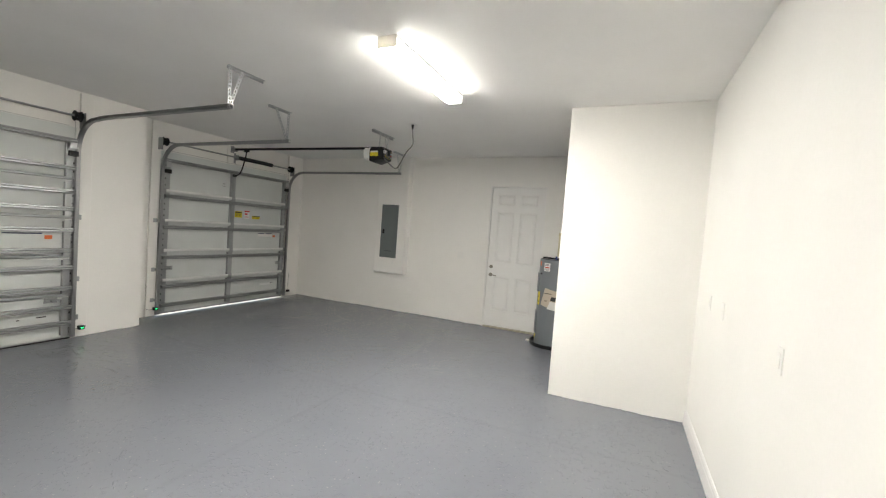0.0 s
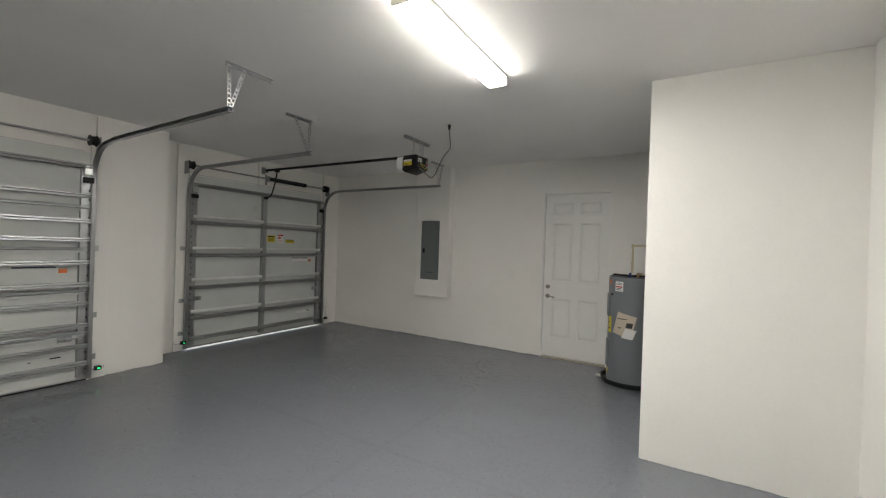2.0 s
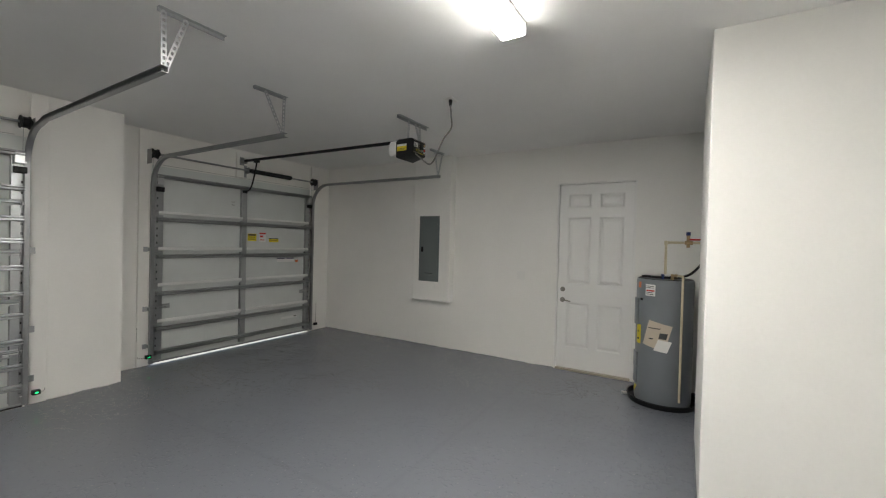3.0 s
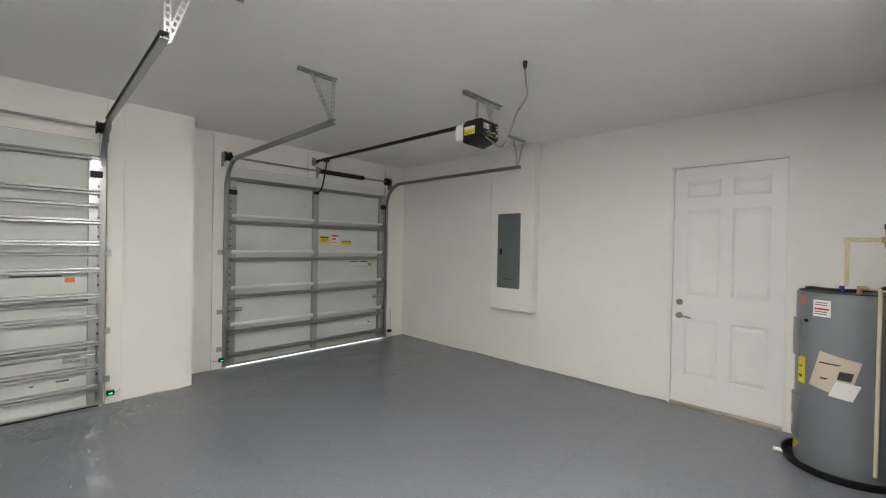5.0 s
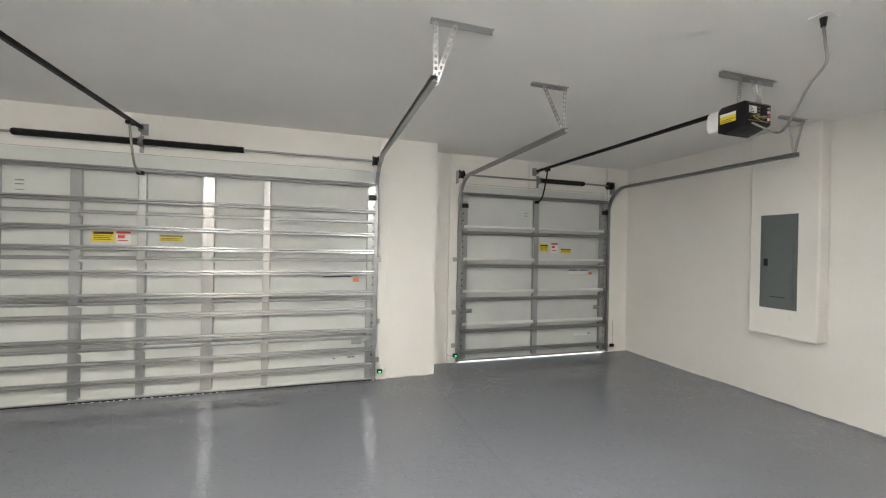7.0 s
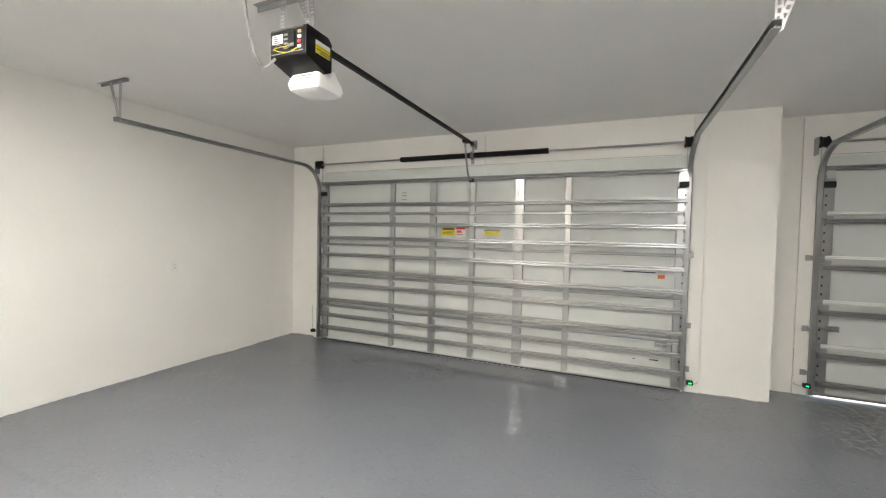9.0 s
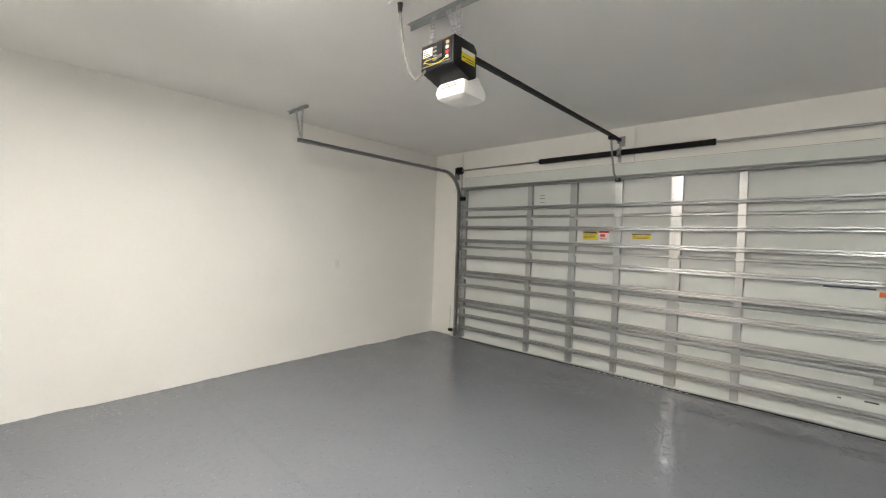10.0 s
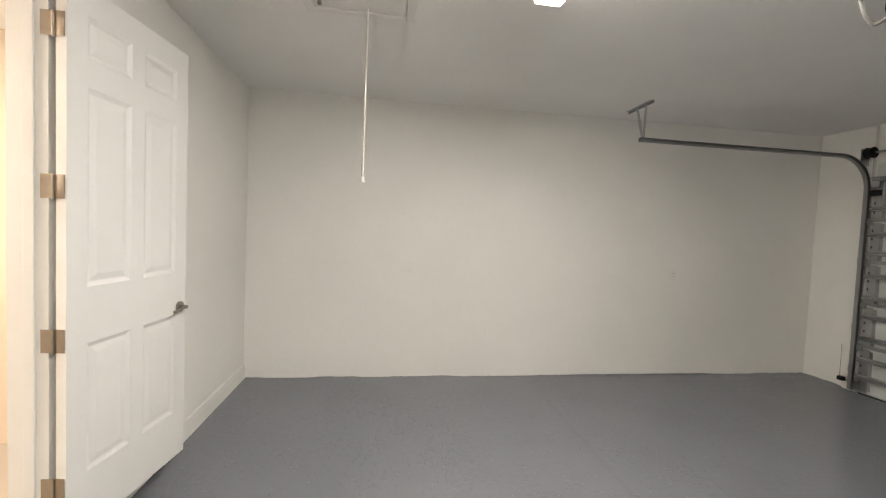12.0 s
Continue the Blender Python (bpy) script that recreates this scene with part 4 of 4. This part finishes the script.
# side door to the outside, closed
sd = thing("door_1", "closed white six-panel side door with nickel hardware", "door", (-2.05, Y_N + 0.055, 0.028), kind="structure")
panelled(sd, "leaf", 0.91, 2.425, 0.045, TRIM)
lever(sd, 0.065, 0.90, -0.0225, -1, 1)
bolt = new("deadbolt", to_mesh("deadbolt", add_rod(rod((0.065, -0.0225, 1.04), (0.065, -0.036, 1.04), 0.031, 24), (0.065, -0.036, 1.04), (0.065, -0.044, 1.04), 0.024, 24, 0.02), NICKEL, True))
bolt.parent = sd
turn = new("thumb_turn", to_mesh("thumb_turn", box((0.059, -0.062, 1.024), (0.071, -0.044, 1.056), 0.003), NICKEL))
turn.parent = bolt
structure("door_frame_1", slab("y", Y_N + 0.004, Y_N + 0.14, ED[0] + 0.001, ED[1] - 0.001, 0.0, ED[2] - 0.001, [(ED[0] + 0.021, ED[1] - 0.021, -1, 2.457)]), TRIM, "white frame of the side door", "door frame")
structure("threshold_1", box((ED[0] + 0.022, Y_N - 0.01, 0.0), (ED[1] - 0.022, Y_N + 0.12, 0.024), 0.005), THRESH, "tan metal threshold under the side door", "threshold")

# house door, swung open almost flat against the wall
hinge = Vector((0.746, -0.582, 0.15))
ang = math.atan2(-0.991, -0.130)
HINGES = (0.412, 1.068, 1.73, 2.402)
hd = thing("door_2", "open white six-panel door to the house with four bronze hinges", "door", hinge, kind="structure")
hd.rotation_euler = (0, 0, ang)
leaf = panelled(hd, "leaf", 0.81, 2.465, 0.044, TRIM)
leaf.location = (0.004, -0.029, 0)
for s in (-1, 1):
    lever(leaf, 0.75, 0.93, s * 0.022, s, -1)
for z in HINGES:
    k = rod((0.0, 0.0, z - 0.15 - 0.052), (0.0, 0.0, z - 0.15 + 0.052), 0.0065, 12)
    add_rod(k, (0.0, 0.0, z - 0.15 - 0.058), (0.0, 0.0, z - 0.15 - 0.052), 0.005, 12)
    hg = new("hinge", to_mesh("hinge", add_box(k, (0.0008, -0.045, z - 0.15 - 0.051), (0.0035, -0.004, z - 0.15 + 0.051), 0.0008), BRONZE, True))
    hg.parent = hd
    tagged(hg, "bronze butt hinge")
jm = HD
frame_2 = structure("door_frame_2", slab("x", X_E - 0.003, X_E + 0.153, jm[0] + 0.001, jm[1] - 0.001, jm[2] + 0.001, jm[3] - 0.001, [(jm[0] + 0.021, jm[1] - 0.021, 0, jm[3] - 0.021)]), TRIM, "white frame of the door to the house", "door frame")
structure("trim_stop", box((X_E + 0.045, jm[0] + 0.0215, jm[2] + 0.002), (X_E + 0.085, jm[0] + 0.033, jm[3] - 0.022), 0.002), TRIM, "white door stop on the jamb", "trim")
for z in HINGES:
    part("hinge_leaf", box((X_E - 0.018, jm[0] + 0.0215, z - 0.051), (X_E + 0.026, jm[0] + 0.024, z + 0.051), 0.0008), BRONZE, frame_2, "bronze hinge leaf let into the door jamb")
structure("threshold_2", box((X_E - 0.012, jm[0] + 0.002, 0.085), (X_E + 0.15, jm[1] - 0.002, 0.1105), 0.004), THRESH, "tan threshold of the house door", "threshold")

# ---- electrical panel, switches, outlets ----
pan = thing("breaker_box", "closed grey steel breaker box set in a white chase", "breaker box", (-4.005, 6.45, 1.55))
part("cover", box((-4.19, 6.444, 1.045), (-3.825, 6.4495, 2.055), 0.002), PANEL_GREY, pan)
pdoor = part("panel_door", box((-4.155, 6.438, 1.135), (-3.86, 6.4435, 1.95), 0.002), PANEL_GREY, pan)
part("latch", box((-4.145, 6.428, 1.50), (-4.105, 6.4375, 1.58), 0.003), BLACK_PLASTIC, pdoor)
part("label", box((-4.08, 6.4372, 1.165), (-3.93, 6.4378, 1.175)), INK, pdoor)
for x in (-4.172, -3.842):
    for z in (1.075, 2.025):
        part("screw", rod((x, 6.4438, z), (x, 6.441, z), 0.006, 10), NICKEL, pan)
tagged(part("knockout_cap", box((-3.905, 6.446, 0.93), (-3.875, 6.4495, 1.01), 0.001), PLATE, None, "small white tag under the electrical panel"), category="tag")


def plate(at, face, gangs, kind, label):
    """A cover plate on a wall; face: the axis and sign it looks along."""
    x, y, z = at
    p = thing("light_switch" if kind == "switch" else "wall_outlet", label, "switch" if kind == "switch" else "outlet", at)
    w, h = 0.0355 + 0.023 * (gangs - 1), 0.058
    ax, s = face

    def bx(u0, u1, z0, z1, d0, d1, bev):
        lo, hi = (u0, d0, z0), (u1, d1, z1)
        if ax == "x":
            return box((x + s * d0, y + u0, z + z0), (x + s * d1, y + u1, z + z1), bev)
        return box((x + u0, y + s * d0, z + z0), (x + u1, y + s * d1, z + z1), bev)

    part("cover_plate", bx(-w, w, -h, h, 0.0, 0.006, 0.002), PLATE, p)
    for g in range(gangs):
        c = (g - (gangs - 1) / 2) * 0.046
        if kind == "switch":
            part("rocker", bx(c - 0.0165, c + 0.0165, -0.033, 0.033, 0.0062, 0.0095, 0.0015), PLATE, p)
        else:
            for q in (-0.02, 0.02):
                r = part("socket", bx(c - 0.017, c + 0.017, q - 0.014, q + 0.014, 0.0062, 0.0085, 0.003), PLATE, p)
                for e in (-0.006, 0.006):
                    # dark plates drawn for the shade in the socket openings
                    part("slot_shade", bx(c + e - 0.001, c + e + 0.001, q - 0.004, q + 0.006, 0.0086, 0.009, 0), INK, r)


plate((-2.565, Y_N, 1.215), ("y", -1), 2, "switch", "white double cover plate on the wall")
plate((-0.875, Y_S, 1.20), ("y", 1), 2, "switch", "white double cover plate on the wall")
plate((-4.04, Y_S, 1.20), ("y", 1), 1, "outlet", "white single outlet on the wall")
plate((X_E, 1.95, 1.18), ("x", -1), 1, "switch", "white single switch on the wall")
plate((X_E, 3.075, 1.22), ("x", -1), 1, "switch", "white single switch on the wall")
plate((X_E, 3.52, 1.22), ("x", -1), 1, "switch", "white single switch on the wall")

# ---- water heater ----
WX, WY, WR = -0.77, 6.13, 0.272
pan_t = thing("drain_pan", "black plastic drain pan under the water heater", "drain pan", (WX, WY, 0))
part("pan", lathe([(0.318, 0.0), (0.332, 0.006), (0.343, 0.055), (0.349, 0.06), (0.347, 0.066), (0.336, 0.062), (0.325, 0.012), (0.02, 0.010)], (WX, WY, 0.0), seg=48), BLACK_PLASTIC, pan_t, smooth=True)
a0 = radians(190)
fit0 = Vector((WX + 0.336 * math.cos(a0), WY + 0.336 * math.sin(a0), 0.035))
part("drain_fitting", rod(fit0, fit0 + Vector((-0.055, -0.012, 0)), 0.016, 14), PLATE, pan_t, "white drain fitting")

wh = thing("water_heater", "grey electric tank water heater standing in a black pan", "water heater", (WX, WY, 0.012))
part("tank", lathe([(WR - 0.02, 0.012), (WR - 0.006, 0.02), (WR, 0.05), (WR, 1.292), (WR - 0.004, 1.309), (WR - 0.012, 1.317)], (WX, WY, 0), seg=64), TANK_GREY, wh, smooth=True)
part("top_rim", lathe([(WR - 0.012, 1.312), (WR - 0.011, 1.321), (WR - 0.02, 1.324), (WR - 0.03, 1.318), (0.02, 1.321)], (WX, WY, 0), seg=64), BLACK_PLASTIC, wh, "black top cover", smooth=True)


def wrap(name, ang0, ang1, z0, z1, lift, mat, skew=0.0, label="", parent=None, thick=0.001):
    """A piece that hugs the tank between two angles (degrees)."""
    bm = bmesh.new()
    n = max(4, int(abs(ang1 - ang0) / 4))
    cols = []
    for k in range(n + 1):
        f = k / n
        a = radians(ang0 + (ang1 - ang0) * f)
        quad = []
        for g, r in ((0, WR + lift), (1, WR + lift), (1, WR + lift + thick), (0, WR + lift + thick)):
            aa = a + skew * (g - 0.5)
            quad.append(bm.verts.new((WX + r * math.cos(aa), WY + r * math.sin(aa), (z1 if g else z0) + skew * 0.75 * (f - 0.5) * -(z1 - z0))))
        cols.append(quad)
    for u, v in zip(cols, cols[1:]):
        for k in range(4):
            bm.faces.new((u[k], u[(k + 1) % 4], v[(k + 1) % 4], v[k]))
    bm.faces.new(cols[0][::-1])
    bm.faces.new(cols[-1])
    bmesh.ops.recalc_face_normals(bm, faces=bm.faces)
    return part(name, bm, mat, parent or wh, label, smooth=True)


# angles: 180 faces the side door, 270 faces the camera's side of the room
wrap("access_panel", 182, 212, 0.82, 1.10, 0.0, TANK_GREY, label="grey upper access cover", thick=0.014)
wrap("access_panel", 182, 212, 0.20, 0.52, 0.0, TANK_GREY, label="grey lower access cover", thick=0.014)
wrap("orange_label", 208, 218, 1.22, 1.28, 0.0006, ORANGE)
sl = wrap("white_label", 232, 254, 1.145, 1.265, 0.0006, WHITE_PAPER)
wrap("print", 234, 252, 1.193, 1.207, 0.0018, RED, parent=sl)
for zz in (1.160, 1.177, 1.227, 1.243):
    wrap("print", 234, 250, zz, zz + 0.006, 0.0018, INK, parent=sl)
yl = wrap("yellow_label", 206, 221, 0.625, 0.825, 0.0006, YELLOW)
wrap("print", 209, 216, 0.665, 0.685, 0.0018, INK, parent=yl)
wrap("print", 209, 216, 0.745, 0.755, 0.0018, INK, parent=yl)
tl = wrap("instruction_sheet", 236, 282, 0.615, 0.875, 0.003, TAN_PAPER, skew=0.24, label="tan instruction sheet taped on askew")
wrap("print", 242, 266, 0.812, 0.822, 0.005, INK, parent=tl, skew=0.05)
wrap("print", 264, 279, 0.715, 0.775, 0.005, INK, parent=tl, skew=0.05)
wrap("white_card", 258, 284, 0.585, 0.70, 0.0062, WHITE_PAPER, skew=0.15, parent=tl, label="white card over the sheet")
wrap("print", 244, 252, 0.70, 0.712, 0.005, INK, parent=tl, skew=0.05)
part("element_knob", rod((WX + WR * math.cos(radians(222)), WY + WR * math.sin(radians(222)), 1.10), (WX + (WR + 0.012) * math.cos(radians(222)), WY + (WR + 0.012) * math.sin(radians(222)), 1.10), 0.012, 12), BLACK_PLASTIC, wh)
wrap("drain_tag", 196, 206, 0.10, 0.17, 0.002, YELLOW, skew=0.2, label="yellow tag by the drain cock")
wrap("white_patch", 186, 198, 0.27, 0.36, 0.0155, WHITE_PAPER, label="white sticker on the lower cover")
# relief valve and its drain line
rv = Vector((-0.70, 5.985, 1.327))
valve = part("relief_valve", add_rod(rod(rv - Vector((0, 0, 0.012)), rv + Vector((0, 0, 0.05)), 0.016, 14), rv + Vector((0, 0, 0.035)), rv + Vector((0.05, -0.045, 0.035)), 0.013, 12), BRASS, wh)
dx, dy = -0.605, 5.895
part("relief_pipe", tube([(rv.x + 0.045, rv.y - 0.04, 1.362), (dx - 0.01, dy + 0.012, 1.362), (dx, dy, 1.347), (dx, dy, 1.2), (dx, dy, 0.6), (dx, dy, 0.09)], 0.0115, 12, 4), CPVC, wh, "cream plastic relief drain pipe", True)
for s, q, m in ((-0.02, -0.11, BLUE), (0.10, 0.02, BRASS)):
    part("nipple", rod((WX + s, WY + q, 1.319), (WX + s, WY + q, 1.37), 0.015, 12), m, wh)

PX, PY, PZ = -0.768, 6.02, 1.705
pipe = thing("water_pipe", "cream plastic water pipe with brass valve and red handle", "pipe", (PX, PY, 1.37))
part("riser", rod((PX, PY, 1.3705), (PX, PY, PZ + 0.01), 0.0125, 14), CPVC, pipe, smooth=True)
part("elbow", lathe([(0.002, PZ - 0.022), (0.018, PZ - 0.022), (0.018, PZ + 0.018), (0.002, PZ + 0.018)], (PX, PY, 0), seg=14), CPVC, pipe)
part("run", rod((PX, PY, PZ), (0.249, PY, PZ), 0.0125, 14), CPVC, pipe, smooth=True)
vb = rod((-0.60, PY, PZ), (-0.53, PY, PZ), 0.02, 14)
add_rod(vb, (-0.57, PY, PZ - 0.05), (-0.57, PY, PZ + 0.075), 0.016, 14)
part("valve", vb, BRASS, pipe)
part("valve_cap", rod((-0.57, PY, PZ + 0.075), (-0.57, PY, PZ + 0.11), 0.02, 14), BLUE, pipe, "dark blue valve cap")
part("valve_handle", box((-0.56, PY - 0.035, PZ + 0.024), (-0.465, PY - 0.012, PZ + 0.042), 0.004), RED, pipe, "red valve handle")


conduit = thing("electrical_conduit", "black flexible conduit running down the wall to the heater", "conduit", (-0.385, 6.60, 2.4))
part("whip", tube([(-0.985, 6.035, 1.338), (-0.94, 6.02, 1.342), (-0.86, 5.995, 1.338), (-0.70, 6.07, 1.338), (-0.55, 6.18, 1.37), (-0.43, 6.36, 1.50), (-0.365, 6.53, 1.64), (-0.347, 6.588, 1.80), (-0.347, 6.588, 2.05), (-0.352, 6.588, 2.28), (-0.372, 6.588, 2.38), (-0.385, 6.588, 2.46)], 0.0125, 10), RUBBER, conduit, smooth=True)
part("fitting", rod((-0.387, 6.588, 2.45), (-0.35, 6.588, 2.50), 0.022, 12), BLACK_PLASTIC, conduit)
tagged(part("junction_box", box((-0.44, 6.55, 2.68), (-0.33, 6.609, 2.80), 0.006), PLATE, None, "small white junction box on the wall", False), category="junction box")

# ---- uneven coating edge where the floor meets the walls ----


def coat_edge(a, b, out, seed, top=0.014):
    """A thin ragged lip of floor coating along the foot of a wall from a to b; out points into the room."""
    r = random.Random(seed)
    a, b, out = Vector((*a, 0)), Vector((*b, 0)), Vector((*out, 0))
    n = int((b - a).length / 0.035)
    bm = bmesh.new()
    prev, h = None, 0.006
    for k in range(n + 1):
        h = min(max(h + r.uniform(-0.0035, 0.0035), 0.0015), top)
        p = a.lerp(b, k / n)
        cur = [bm.verts.new(p + Vector((0, 0, 0.0005))), bm.verts.new(p + Vector((0, 0, h))), bm.verts.new(p + out * 0.0022 + Vector((0, 0, h * 0.9))), bm.verts.new(p + out * (0.0025 + h * 0.5) + Vector((0, 0, 0.0006)))]
        if prev:
            for q in range(3):
                bm.faces.new((prev[q], prev[q + 1], cur[q + 1], cur[q]))
        prev = cur
    bmesh.ops.recalc_face_normals(bm, faces=bm.faces)
    structure("trim_coating", bm, COATING, "ragged grey coating edge at the foot of the wall", "trim")


coat_edge((X_W2 + 0.001, Y_N - 0.0005), (ED[0], Y_N - 0.0005), (0, -1), 1)
coat_edge((-5.93, Y_S + 0.0005), (X_E - 0.02, Y_S + 0.0005), (0, 1), 2)
coat_edge((X_NIB, Y_NIB - 0.0005), (X_E - 0.02, Y_NIB - 0.0005), (0, -1), 3, 0.026)
coat_edge((X_W1 + 0.0005, D1[1] + 0.16), (X_W1 + 0.0005, Y_RET), (1, 0), 4)
coat_edge((X_W1 + 0.0005, Y_S), (X_W1 + 0.0005, D1[0] - 0.16), (1, 0), 5)
coat_edge((X_NIB - 0.0005, Y_NIB), (X_NIB - 0.0005, Y_NIB2), (-1, 0), 6)
